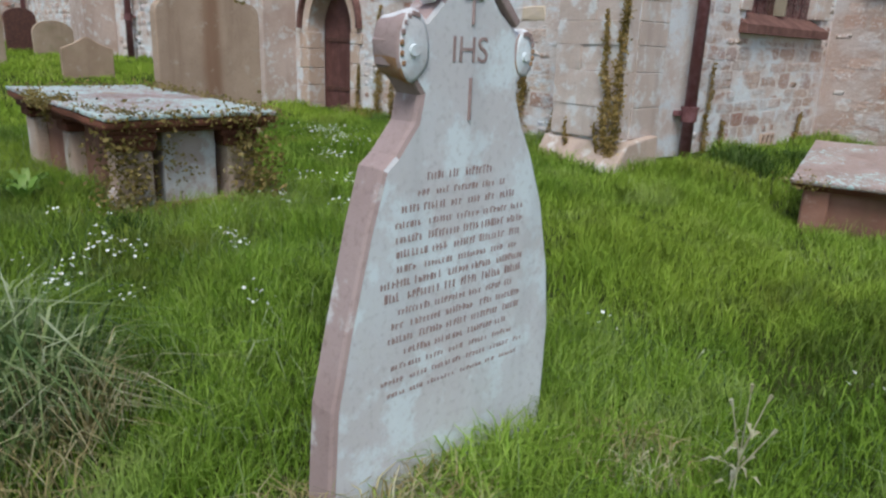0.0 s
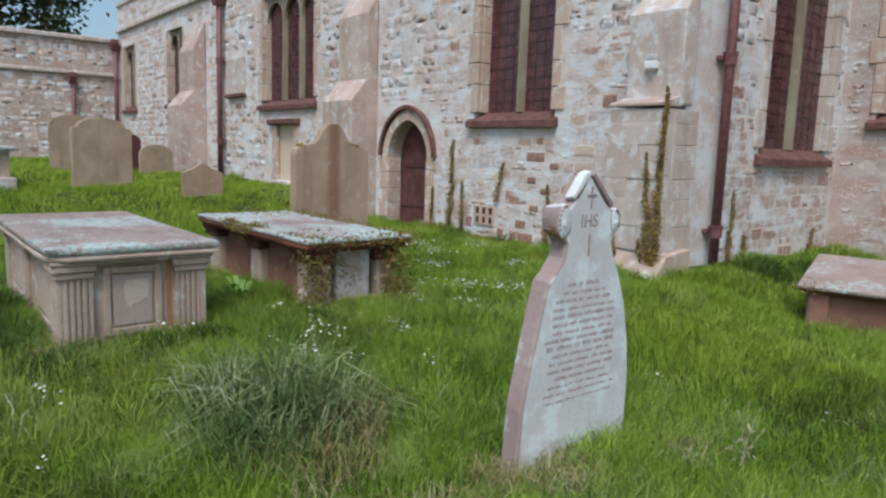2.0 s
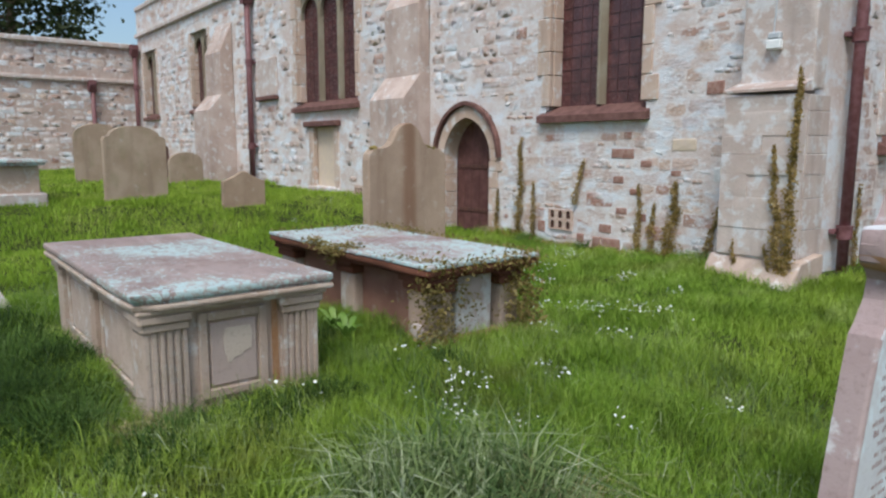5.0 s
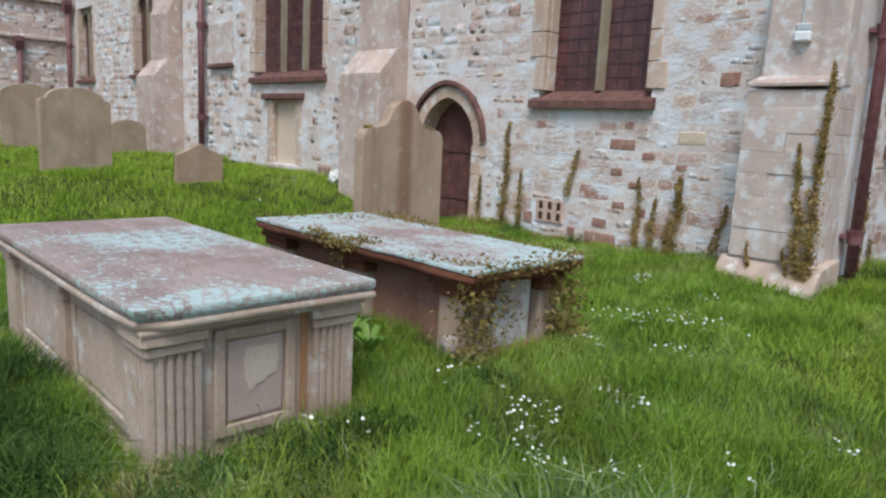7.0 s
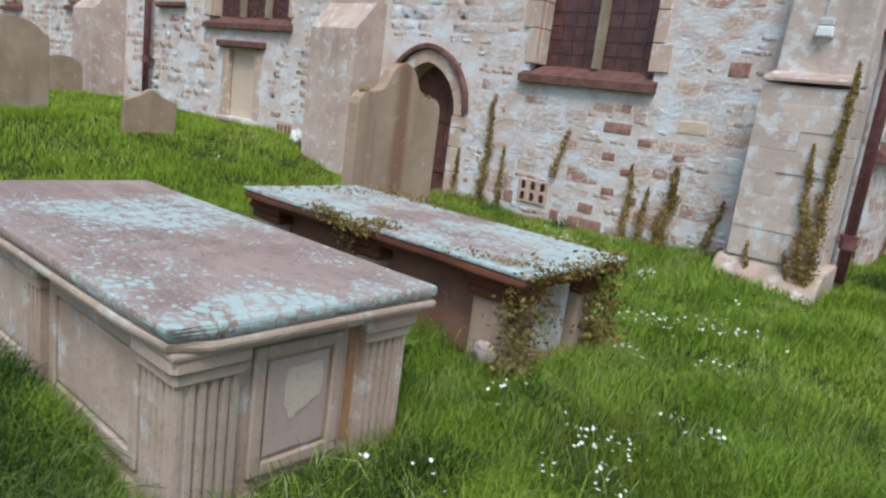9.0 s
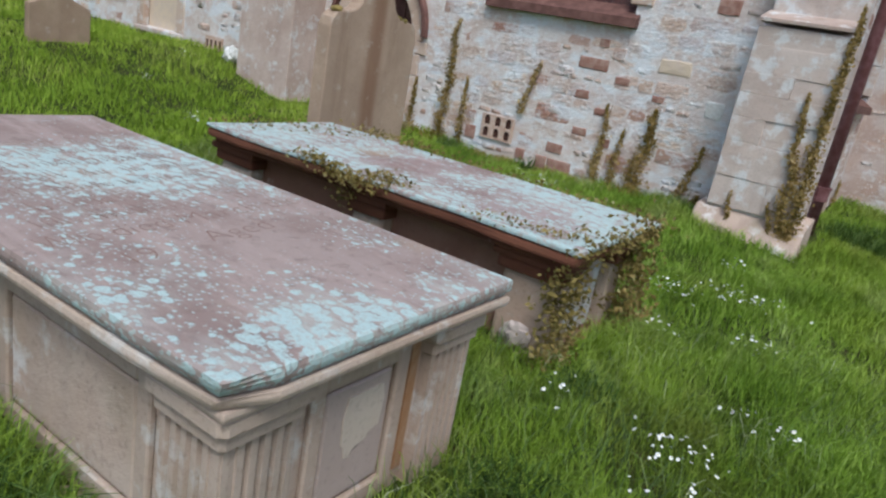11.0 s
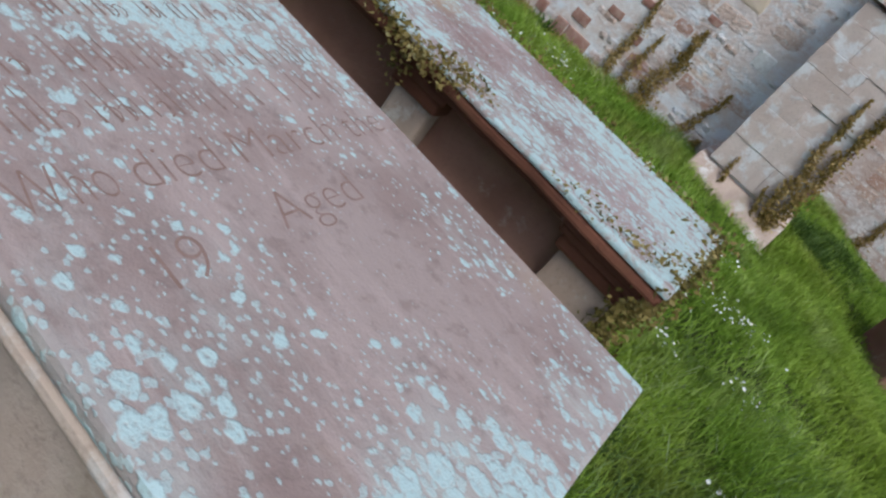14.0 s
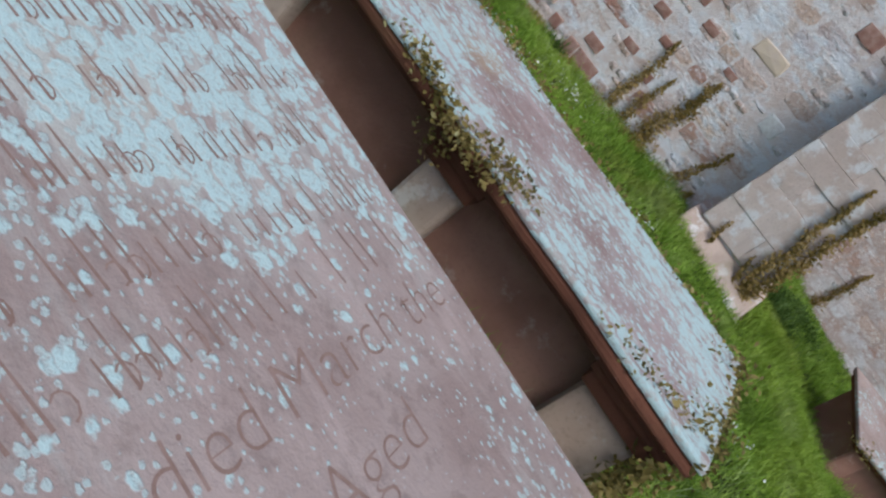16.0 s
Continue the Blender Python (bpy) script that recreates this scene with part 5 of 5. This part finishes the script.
for n, (x, y) in enumerate(((-5.15, 7.62), (-6.0, 7.68), (-7.8, 7.68), (-8.6, 7.66))):
    tuft(x, y, 0.20, 260, 0.20, 70 + n, "dry brown growth at the wall's foot", STRAW if n % 2 else LONG_GRASS, 0.008)


rr = random.Random(90)
for n in range(12):
    tuft(-8.7 + 0.31 * n + rr.uniform(-0.08, 0.08), 7.70 + rr.uniform(-0.06, 0.04), 0.17, 120, rr.uniform(0.14, 0.24), 90 + n, "brown and olive growth along the wall's foot", IVY if n % 3 else RANK_SHADE_GRASS, 0.011)


def dock(x, y, seed):
    """A low rosette of broad fresh leaves."""
    rr = random.Random(seed)
    z = gz(x, y)
    ob = thing("dock_plant", "broad-leaved bright green dock plant in the grass", "weed", (x, y, z), group="dock plants")
    for k in range(9):
        a, n = 0.7 * k + rr.uniform(-0.2, 0.2), rr.uniform(0.08, 0.14)
        go, side = Vector((math.cos(a), math.sin(a), 0)), Vector((-math.sin(a), math.cos(a), 0))
        bm = bmesh.new()
        rows = []
        for f, w, up in ((0.0, 0.004, 0.0), (0.3, 0.016, 0.16), (0.6, 0.022, 0.26), (0.85, 0.014, 0.29), (1.0, 0.002, 0.26)):
            p = Vector((x, y, z + 0.03 + up * n * 4.2)) + go * n * f
            rows.append([bm.verts.new(p - side * w + Vector((0, 0, 0.008))), bm.verts.new(p), bm.verts.new(p + side * w + Vector((0, 0, 0.008)))])
        for r0, r1 in zip(rows, rows[1:]):
            for i in (0, 1):
                bm.faces.new((r0[i], r0[i + 1], r1[i + 1], r1[i]))
        part("leaf", bm, DOCK, ob, smooth=True)


for n, (x, y) in enumerate(((-4.98, 3.06), (-4.70, 2.98))):
    dock(x, y, 80 + n)


def daisies():
    """White flowers scattered in drifts over the grass."""
    rr = random.Random(77)
    spots = [(-3.77, 3.1, 9), (-3.62, 3.18, 7), (-3.47, 3.58, 6), (-3.62, 3.62, 4), (-3.95, 4.99, 26), (-4.35, 4.88, 22), (-4.1, 4.16, 7), (-3.69, 4.34, 8), (-3.36, 2.81, 6), (-3.46, 2.86, 4), (-3.72, 2.78, 3),
             (-4.11, 3.0, 3), (-4.17, 3.2, 2), (-3.59, 2.91, 4), (-3.87, 2.33, 2), (-4.02, 2.21, 2), (-4.98, 6.14, 12), (-4.14, 5.64, 6), (-6.5, 6.0, 34), (-5.8, 5.75, 30), (-6.1, 6.6, 22), (-5.3, 5.3, 16), (-4.59, 4.6, 8),
             (-2.04, 4.44, 3), (-2.67, 1.3, 3), (-3.32, 1.45, 4), (-1.2, 4.9, 3), (-0.9, 5.8, 5), (-2.9, 3.4, 4), (-2.7, 4.0, 4), (-3.2, 3.0, 4), (-9.0, 5.0, 8), (-10.5, 5.5, 6), (-3.0, 2.4, 4), (-11.6, 6.7, 6)]
    co, tri, yel, ytri, stalk, stri = [], [], [], [], [], []
    for x, y, n in spots:
        for _ in range(int(2.3 * n)):
            px, py = x + rr.gauss(0, 0.024 + 0.0045 * n), y + rr.gauss(0, 0.020 + 0.0035 * n)
            if not free(np.array([px]), np.array([py]))[0]:
                continue
            pz = gz(px, py) + rr.uniform(0.09, 0.17)
            r = rr.uniform(0.0055, 0.0105)
            tilt = Euler((rr.uniform(-0.7, 0.7), rr.uniform(-0.7, 0.7), rr.uniform(0, 6.28))).to_matrix()
            b = len(co)
            co.append(Vector((px, py, pz)))
            for k in range(14):
                rad = r * (1.0 if k % 2 else 0.72)
                co.append(Vector((px, py, pz)) + tilt @ Vector((rad * math.cos(k * 0.4488), rad * math.sin(k * 0.4488), 0.003)))
            tri += [(b, b + 1 + k, b + 1 + (k + 1) % 14) for k in range(14)]
            s = Vector((0.0012, 0, 0))
            c0 = len(stalk)
            stalk += [Vector((px, py, gz(px, py))) - s, Vector((px, py, gz(px, py))) + s, Vector((px, py, pz - 0.001))]
            stri.append((c0, c0 + 1, c0 + 2))
            b = len(yel)
            yel += [Vector((px, py, pz)) + tilt @ Vector((r * 0.28 * math.cos(k * 1.0472), r * 0.28 * math.sin(k * 1.0472), 0.004)) for k in range(6)]
            ytri += [(b, b + k, b + k + 1) for k in range(1, 5)]
    ob = thing("daisies", "drifts of small white daisies in the grass", "daisies", (-4, 4, 0.6), kind="stuff")
    for name, c, f, m in (("petals", co, tri, PETAL), ("flower_centres", yel, ytri, POLLEN), ("stalks", stalk, stri, GRASS)):
        o = new(name, arrays(name, np.array([tuple(v) for v in c]), np.array(f), m))
        o.parent = ob
        o.matrix_parent_inverse = Matrix.Translation(-ob.matrix_basis.translation)
        tagged(o, kind="stuff")


daisies()


def leaf_mass(points, size, rr, flat=None):
    """Small folded leaves about the points; flat pulls their faces towards a normal."""
    co, tri = [], []
    for p in points:
        s = size * rr.uniform(0.6, 1.3)
        if flat is None:
            q = Euler((rr.uniform(0, 6.28), rr.uniform(0, 6.28), rr.uniform(0, 6.28))).to_matrix()
        else:
            q = flat @ Euler((rr.gauss(0, 0.6), rr.gauss(0, 0.6), rr.uniform(0, 6.28))).to_matrix()
        b = len(co)
        for v in ((0, -1, 0), (0.55, -0.1, 0.22), (0, 1, 0), (-0.55, -0.1, 0.22)):
            co.append(tuple(Vector(p) + q @ (Vector(v) * s)))
        tri += [(b, b + 1, b + 2), (b, b + 2, b + 3)]
    return np.array(co), np.array(tri)


def creeper(foot, top, width, seed, normal=(0, -1, 0), leaf=0.017, density=1.0):
    """A narrow climbing plant: a stem, side twigs and small leaves, thinning to its tip."""
    rr = random.Random(seed)
    foot, top, nrm = Vector(foot), Vector(top), Vector(normal)
    ob = thing("creeper", "narrow brown-green creeper climbing the stone wall", "creeper", foot, group="creepers on the church wall")
    width *= 1.3
    side = nrm.cross(Vector((0, 0, 1))).normalized()
    length = (top - foot).length
    n = max(6, int(length / 0.10))
    line = []
    for i in range(n + 1):
        f = i / n
        line.append(foot.lerp(top, f) + side * (0.02 * math.sin(5 * f + seed)) + nrm * 0.008)
    bm = bmesh.new()
    for p, q in zip(line, line[1:]):
        tube(bm, p, q, 0.003, 0.0025, 5, False)
    part("stem", bm, BARK, ob)
    pts = []
    for _ in range(int(length * width * 4300 * density) + 40):
        f = rr.random() ** 1.2
        c = foot.lerp(top, f)
        w = width * (1 - f) ** 0.45 * (0.65 + 0.5 * noise.noise(Vector((f * length * 7, seed, 0))))
        pts.append(c + side * (rr.gauss(0, 0.36 * w) + 0.35 * width * noise.noise(Vector((f * length * 4, seed, 7)))) + nrm * rr.uniform(0.005, 0.04) + Vector((0, 0, rr.uniform(-0.03, 0.03))))
    q = nrm.to_track_quat("Z", "Y").to_matrix()
    co, tri = leaf_mass(pts, leaf, rr, q)
    o = new("leaves", arrays("leaves", co, tri, IVY))
    o.parent = ob
    o.matrix_parent_inverse = Matrix.Translation(-foot)
    tagged(o, kind="stuff")


WY, BY = WALL_Y - 0.02, 7.345
creeper((-8.58, WY, 0.5), (-8.56, WY, 1.30), 0.10, 1)
creeper((-8.12, WY, 0.5), (-8.08, WY, 2.05), 0.16, 2)
creeper((-7.82, WY, 0.5), (-7.84, WY, 1.42), 0.11, 3)
creeper((-7.08, WY, 1.2), (-6.95, WY, 1.74), 0.09, 4)
creeper((-6.09, WY, 0.55), (-6.06, WY, 1.48), 0.11, 5)
creeper((-5.90, WY, 0.55), (-5.86, WY, 1.26), 0.11, 6)
creeper((-5.66, WY, 0.55), (-5.57, WY, 1.52), 0.20, 7, density=1.2)
creeper((-5.22, WY, 0.55), (-5.05, WY, 1.26), 0.10, 8)
creeper((-5.02, WY, 0.5), (-5.00, WY, 0.80), 0.16, 9)
creeper((-4.56, BY, 0.66), (-4.61, BY, 1.0), 0.06, 10)
creeper((-4.12, BY - 0.02, 0.60), (-4.25, BY, 1.92), 0.105, 11, density=1.3)
creeper((-4.06, BY - 0.03, 0.58), (-4.06, BY + 0.02, 2.62), 0.115, 12, density=1.4)
creeper((-4.16, BY - 0.02, 0.62), (-4.30, BY, 0.98), 0.05, 13)
creeper((END_X + 0.02, 8.95, 0.35), (END_X + 0.02, 8.98, 1.50), 0.10, 14, (1, 0, 0))
creeper((END_X + 0.02, 9.30, 0.35), (END_X + 0.02, 9.32, 0.95), 0.12, 15, (1, 0, 0))
creeper((END_X + 0.02, 11.2, 0.35), (END_X + 0.02, 11.25, 0.95), 0.14, 16, (1, 0, 0))
creeper((-2.9, CHANCEL_Y - 0.02, 0.35), (-2.85, CHANCEL_Y - 0.02, 1.3), 0.14, 17)


def moss(label, points, size, seed, name="ivy_growth"):
    rr = random.Random(seed)
    co, tri = leaf_mass(points(rr), size, rr)
    tagged(new(name, arrays(name, co, tri, MOSS)), label, "ivy", kind="stuff")


def trail(path, spread, count):
    """Leaves strewn along a line of points."""
    path = [Vector(p) for p in path]

    def make(rr):
        out = []
        for _ in range(count):
            i = rr.randrange(len(path) - 1)
            p = path[i].lerp(path[i + 1], rr.random())
            out.append(p + Vector((rr.gauss(0, spread[0]), rr.gauss(0, spread[1]), rr.gauss(0, spread[2]))))
        return out
    return make


TB = 1.20
moss("ivy hanging over the slab's middle edge", trail([(-5.75, 3.30, TB + 0.01), (-5.35, 3.27, TB - 0.03), (-5.25, 3.38, TB + 0.01)], (0.06, 0.035, 0.016), 900), 0.012, 51)
moss("ivy trailing below the slab's edge", trail([(-5.45, 3.27, TB - 0.03), (-5.50, 3.31, TB - 0.16)], (0.04, 0.02, 0.03), 110), 0.011, 52)
moss("ivy along the slab's far corner", trail([(-6.5, 3.35, TB + 0.01), (-6.1, 4.2, TB + 0.02), (-5.6, 4.24, TB + 0.01)], (0.08, 0.03, 0.018), 420), 0.012, 53)
moss("ivy along the slab's back edge", trail([(-5.6, 4.24, TB), (-4.9, 4.24, TB - 0.01), (-4.3, 4.22, TB - 0.01)], (0.08, 0.03, 0.02), 420), 0.011, 54)
moss("ivy and moss over the near corner", trail([(-4.75, 3.30, TB), (-4.33, 3.42, TB + 0.005), (-4.28, 3.75, TB - 0.01)], (0.05, 0.03, 0.015), 300), 0.010, 55)
moss("brown moss and ivy along the slab's end edge", trail([(-4.275, 3.34, TB - 0.03), (-4.27, 4.2, TB - 0.03)], (0.02, 0.05, 0.025), 560), 0.013, 60)
moss("dead ivy clinging to the corner pier", trail([(-4.34, 3.38, TB - 0.10), (-4.33, 3.42, 0.62)], (0.035, 0.08, 0.07), 950), 0.015, 56)
moss("ivy matted on the far end pier", trail([(-4.32, 4.08, TB - 0.05), (-4.30, 4.15, 0.60)], (0.05, 0.08, 0.07), 1200), 0.016, 57)
moss("ivy leaves over the whitened panel", trail([(-4.36, 3.62, TB - 0.12), (-4.38, 3.72, 0.85)], (0.02, 0.07, 0.07), 130), 0.014, 58)
moss("ivy rooted on the tilted slab's corner", trail([(-2.62, 7.50, 0.74), (-2.40, 7.54, 0.73)], (0.06, 0.04, 0.03), 200), 0.012, 59)


def lump(name, at, r, material, label, category, seed):
    bm = bmesh.new()
    bmesh.ops.create_icosphere(bm, subdivisions=3, radius=1)
    for v in bm.verts:
        d = 1 + 0.35 * noise.noise(v.co * 2.2 + Vector((seed, 0, 0))) + 0.15 * noise.noise(v.co * 6)
        v.co = Vector((v.co.x * r[0] * d, v.co.y * r[1] * d, v.co.z * r[2] * d)) + Vector(at)
    solid(name, bm, material, label, category)


lump("stone_lump", (-4.50, 3.375, 0.735), (0.070, 0.022, 0.055), WHITEWASH, "lump of pale crusted stone against the tomb pier", "stone", 3)
lump("fallen_stone", (-11.6, 7.5, gz(-11.6, 7.5) + 0.08), (0.14, 0.12, 0.13), PALE_SPOT, "white stone at the wall's foot", "stone", 9)


def thistle(x, y):
    z = gz(x, y)
    rr = random.Random(4)
    ob = thing("dead_thistle", "dry pale thistle standing in the grass", "thistle", (x, y, z))
    heads = [(0.0, 0.0, 0.34), (0.03, 0.035, 0.31), (-0.03, -0.02, 0.29), (0.05, 0.04, 0.22)]
    for dx, dy, h in heads:
        p = Vector((x + dx, y + dy, z + h))
        bm = bmesh.new()
        tube(bm, (x, y, z - 0.02 if dx == 0 else z + h * 0.5), p, 0.0035, 0.0015, 5)
        part("stem", bm, STEM, ob)
        bm = bmesh.new()
        tube(bm, p, p + Vector((dx * 0.2, dy * 0.2, 0.022)), 0.003, 0.006, 6)
        part("seed_head", bm, STEM, ob)
    for _ in range(16):
        p = Vector((x + rr.gauss(0, 0.012), y + rr.gauss(0, 0.012), z + rr.uniform(0.04, 0.27)))
        q = p + Vector((rr.gauss(0, 0.03), rr.gauss(0, 0.03), rr.uniform(0.0, 0.05)))
        e = q + (q - p) * 0.5 - Vector((0, 0, 0.03))
        w = (q - p).cross(Vector((0, 0, 1))).normalized() * 0.006
        bm = bmesh.new()
        vs = [bm.verts.new(v) for v in (p, q + w, e, q - w)]
        bm.faces.new(vs)
        part("dry_leaf", bm, STEM, ob)


thistle(-1.22, 3.9)


def tree(x, y, h, spread, seed, label):
    rr = random.Random(seed)
    z = gz(x, y)
    ob = thing("tree", label, "tree", (x, y, z))
    bm = bmesh.new()
    tube(bm, (x, y, z - 0.3), (x + 0.2, y, z + h * 0.35), 0.35, 0.25, 10)
    tube(bm, (x + 0.2, y, z + h * 0.35), (x, y + 0.2, z + h * 0.85), 0.25, 0.06, 8)
    tips = []
    for i in range(16):
        a, f = 2.4 * i, 0.3 + 0.6 * i / 16
        p = Vector((x + 0.1, y, z + h * f))
        q = p + Vector((math.cos(a), math.sin(a), 0.45)) * spread * rr.uniform(0.5, 1.0) * (1.15 - 0.6 * f)
        tube(bm, p, q, 0.09, 0.02, 6)
        tips += [p.lerp(q, k) for k in (0.45, 0.7, 0.9, 1.05)]
    part("trunk", bm, BARK, ob)
    pts = []
    for t in tips:
        for _ in range(95):
            pts.append(t + Vector((rr.gauss(0, 0.55), rr.gauss(0, 0.55), rr.gauss(0, 0.40))))
    co, tri = leaf_mass(pts, 0.16, rr)
    o = new("crown", arrays("crown", co, tri, TREE_LEAF))
    o.parent = ob
    o.matrix_parent_inverse = Matrix.Translation(-ob.matrix_basis.translation)


tree(-37, 5.3, 11.0, 4.5, 1, "dark broad-leaved tree behind the vestry")
tree(-40, -1.0, 11.0, 4.6, 2, "tall dark tree behind the vestry wall")
tree(-36, -4.0, 9.5, 4.2, 3, "dark tree beyond the churchyard wall")


# ---------------------------------------------------------------- wall stones
def unit_stones(count, seed, material=RUBBLE):
    """Stone faces one unit wide and high, with worn, slightly crooked edges."""
    rr = random.Random(seed)
    out = []
    for _ in range(count):
        bm = bmesh.new()
        j = lambda s: rr.uniform(-s, s)
        back = [bm.verts.new((sx * 0.5 + j(0.03), 0.0, sz * 0.5 + j(0.05))) for sx, sz in ((-1, -1), (1, -1), (1, 1), (-1, 1))]
        ring = []
        for sx, sz in ((-1, -1), (0, -1), (1, -1), (1, 0), (1, 1), (0, 1), (-1, 1), (-1, 0)):
            k = 0.40 if sx and sz else 0.45
            ring.append(bm.verts.new((sx * k + j(0.03), -0.75 + j(0.2), sz * k + j(0.035))))
        mid = bm.verts.new((j(0.1), -1.0, j(0.1)))
        for i in range(4):
            a, b = ring[2 * i], ring[(2 * i + 1) % 8]
            c = ring[(2 * i + 2) % 8]
            bm.faces.new((back[i], back[(i + 1) % 4], c, b, a))
        for i in range(8):
            bm.faces.new((mid, ring[i], ring[(i + 1) % 8]))
        bmesh.ops.triangulate(bm, faces=bm.faces)
        out.append(mesh_of("stone", bm, material))
    return out


UNITS = unit_stones(12, 9)
RUSTY_UNITS = unit_stones(12, 19, RUST_RUBBLE)


def courses(u0, u1, z0, z1, rr, size=1.0):
    """Rough courses of stones: (u, z, width, height)."""
    z = z0
    while z < z1:
        h = rr.uniform(0.10, 0.20) * size
        u = u0 - rr.uniform(0, 0.2)
        while u < u1:
            w = rr.uniform(0.16, 0.46) * size
            yield u + w / 2, z + h / 2 + rr.uniform(-0.012, 0.012), w, h
            u += w
        z += h


def blocked(u, z, w, h, holes):
    return any(u + w / 2 > a and u - w / 2 < b and z + h / 2 > c and z - h / 2 < d for a, b, c, d in holes)


def lay(parent, m, u0, u1, z0, z1, holes, seed, near=None, size=1.0, proud=0.0065, units=UNITS):
    """Stones over a wall's face: those in the near stretch as pieces, the rest joined."""
    rr = random.Random(seed)
    rest, tri, made, placed = [], [], 0, []
    wanted = [(c, False) for c in courses(u0, u1, z0, z1, rr, size)] + [(c, True) for c in courses(u0, u1, z0, z1, rr, size * 0.45)]
    for (u, z, w, h), filler in wanted:
        if blocked(u, z, w, h, holes) or u - w / 2 < u0 or u + w / 2 > u1 or (not filler and rr.random() < 0.05):
            continue
        if filler and (near is None or blocked(u, z, w * 0.8, h * 0.8, placed)):
            continue
        placed.append((u - w / 2, u + w / 2, z - h / 2, z + h / 2))
        me = rr.choice(units)
        t = m @ Matrix.Translation((u, 0.004, z)) @ Matrix.Diagonal((w * 0.985, proud * rr.uniform(0.5, 1.6), h * 0.97, 1)) @ pose(0, 0, 0, 0, rr.uniform(-1.5, 1.5), 0)
        if near and near[0] < u < near[1] and near[2] < z < near[3] and made < 300 and not filler:
            ob = new("stone", me)
            ob.parent = parent
            ob.matrix_parent_inverse = parent.matrix_basis.inverted()
            ob.matrix_basis = t
            made += 1
        else:
            b = len(rest)
            rest += [tuple(t @ v.co) for v in me.vertices]
            tri += [tuple(b + i for i in p.vertices) for p in me.polygons]
    if rest:
        o = new("stonework", arrays("stonework", np.array(rest), np.array(tri), units[0].materials[0]))
        o.parent = parent
        o.matrix_parent_inverse = parent.matrix_basis.inverted()
        tagged(o, kind="stuff")


def grown(holes, by):
    return [(a - by, b + by, c - by, d + by) for a, b, c, d in holes]


MAIN_AVOID = grown(MAIN_HOLES[1:5], 0.15) + [(DOOR_C - 0.80, DOOR_C + 0.80, 0.2, 2.64), (-4.80, -4.0, 0.9, 3.76), (-4.92, -3.8, 0, 0.9), (-11.27, -10.23, 0, 4.6), (-19.62, -18.48, 0, 5.1), (-14.64, -13.14, 1.0, 2.48), (-17.02, -15.88, 2.98, 3.97),
                                             (-7.58, -7.10, 0.82, 1.09), (-12.70, -12.22, 0.98, 1.22), (-30, 0, 5.6, 5.78), (-6.68, -6.38, 0.62, 0.96), (-5.34, -5.04, 2.45, 2.65), (-5.18, -4.94, 1.52, 1.72), (-6.56, -6.18, 1.76, 1.92), (-5.70, -5.36, 1.86, 2.02)]
lay(wall_south, ALONG, -12.4, END_X, 0.42, 5.5, MAIN_AVOID, 11, (-8.6, -4.9, 0.4, 3.4))
lay(wall_south, ALONG, VESTRY_X, -12.4, 0.8, TOP, MAIN_AVOID, 12, size=1.15)
lay(wall_east, END, WALL_Y + 0.75, CHANCEL_Y, 0.25, 5.5, grown(END_HOLES, 0.16) + [(10.30, 10.68, 0.47, 0.77)], 13, (8.6, 11.8, 0.2, 3.2), units=RUSTY_UNITS)
lay(wall_chancel, CHANCEL, END_X + 0.05, 3.0, 0.25, 5.0, grown(CH_HOLES, 0.16), 14, (-4.0, -0.5, 0.3, 3.2), proud=0.0055, units=RUSTY_UNITS)
lay(wall_vestry, VESTRY, -4.0, WALL_Y - 0.05, 0.9, 5.25, [(-9, 9, 4.06, 4.24)], 15, size=1.3)


def odd_stone(u, z, w, h, material, label, seed, name="stone"):
    """A single stone that stands out in the wall."""
    bm = bmesh.new()
    me = UNITS[seed % len(UNITS)]
    bm.from_mesh(me)
    t = ALONG @ Matrix.Translation((u, 0.003, z)) @ Matrix.Diagonal((w, 0.016, h, 1))
    bmesh.ops.transform(bm, matrix=t, verts=bm.verts)
    part(name, bm, material, wall_south, label)


odd_stone(-6.50, 0.71, 0.30, 0.15, RED_STONE, "rust-red brick-shaped stone", 1)
odd_stone(-6.73, 0.71, 0.14, 0.15, RED_STONE, "rust-red stone", 2)
odd_stone(-6.60, 0.90, 0.20, 0.11, RED_STONE, "rust-red stone", 3)
odd_stone(-5.19, 2.55, 0.22, 0.15, RED_STONE, "rounded rust-red stone", 4)
odd_stone(-6.37, 1.84, 0.34, 0.12, RED_STONE, "long rust-brown stone", 5)
odd_stone(-5.06, 1.62, 0.18, 0.16, PALE_SPOT, "stone with a pale crust", 6)
odd_stone(-5.53, 1.94, 0.32, 0.14, YELLOW_STONE, "ochre stone", 7)
rr = random.Random(33)
for k, (u, z, w, h) in enumerate(((-6.12, 1.98, 0.15, 0.13), (-6.30, 2.06, 0.12, 0.09), (-6.02, 1.72, 0.17, 0.08), (-6.62, 1.70, 0.12, 0.08), (-6.42, 1.52, 0.16, 0.09), (-6.18, 1.38, 0.13, 0.08), (-6.70, 1.30, 0.11, 0.08),
                                  (-6.36, 1.14, 0.17, 0.08), (-6.05, 1.08, 0.12, 0.10), (-7.72, 1.04, 0.13, 0.10), (-7.70, 0.84, 0.15, 0.16), (-7.00, 0.74, 0.12, 0.12), (-6.24, 0.72, 0.14, 0.09), (-5.62, 1.62, 0.14, 0.07))):
    odd_stone(u, z, w, h, RED_STONE if k % 3 else RUST_RUBBLE, "small brown stone in the wall", k + 3)
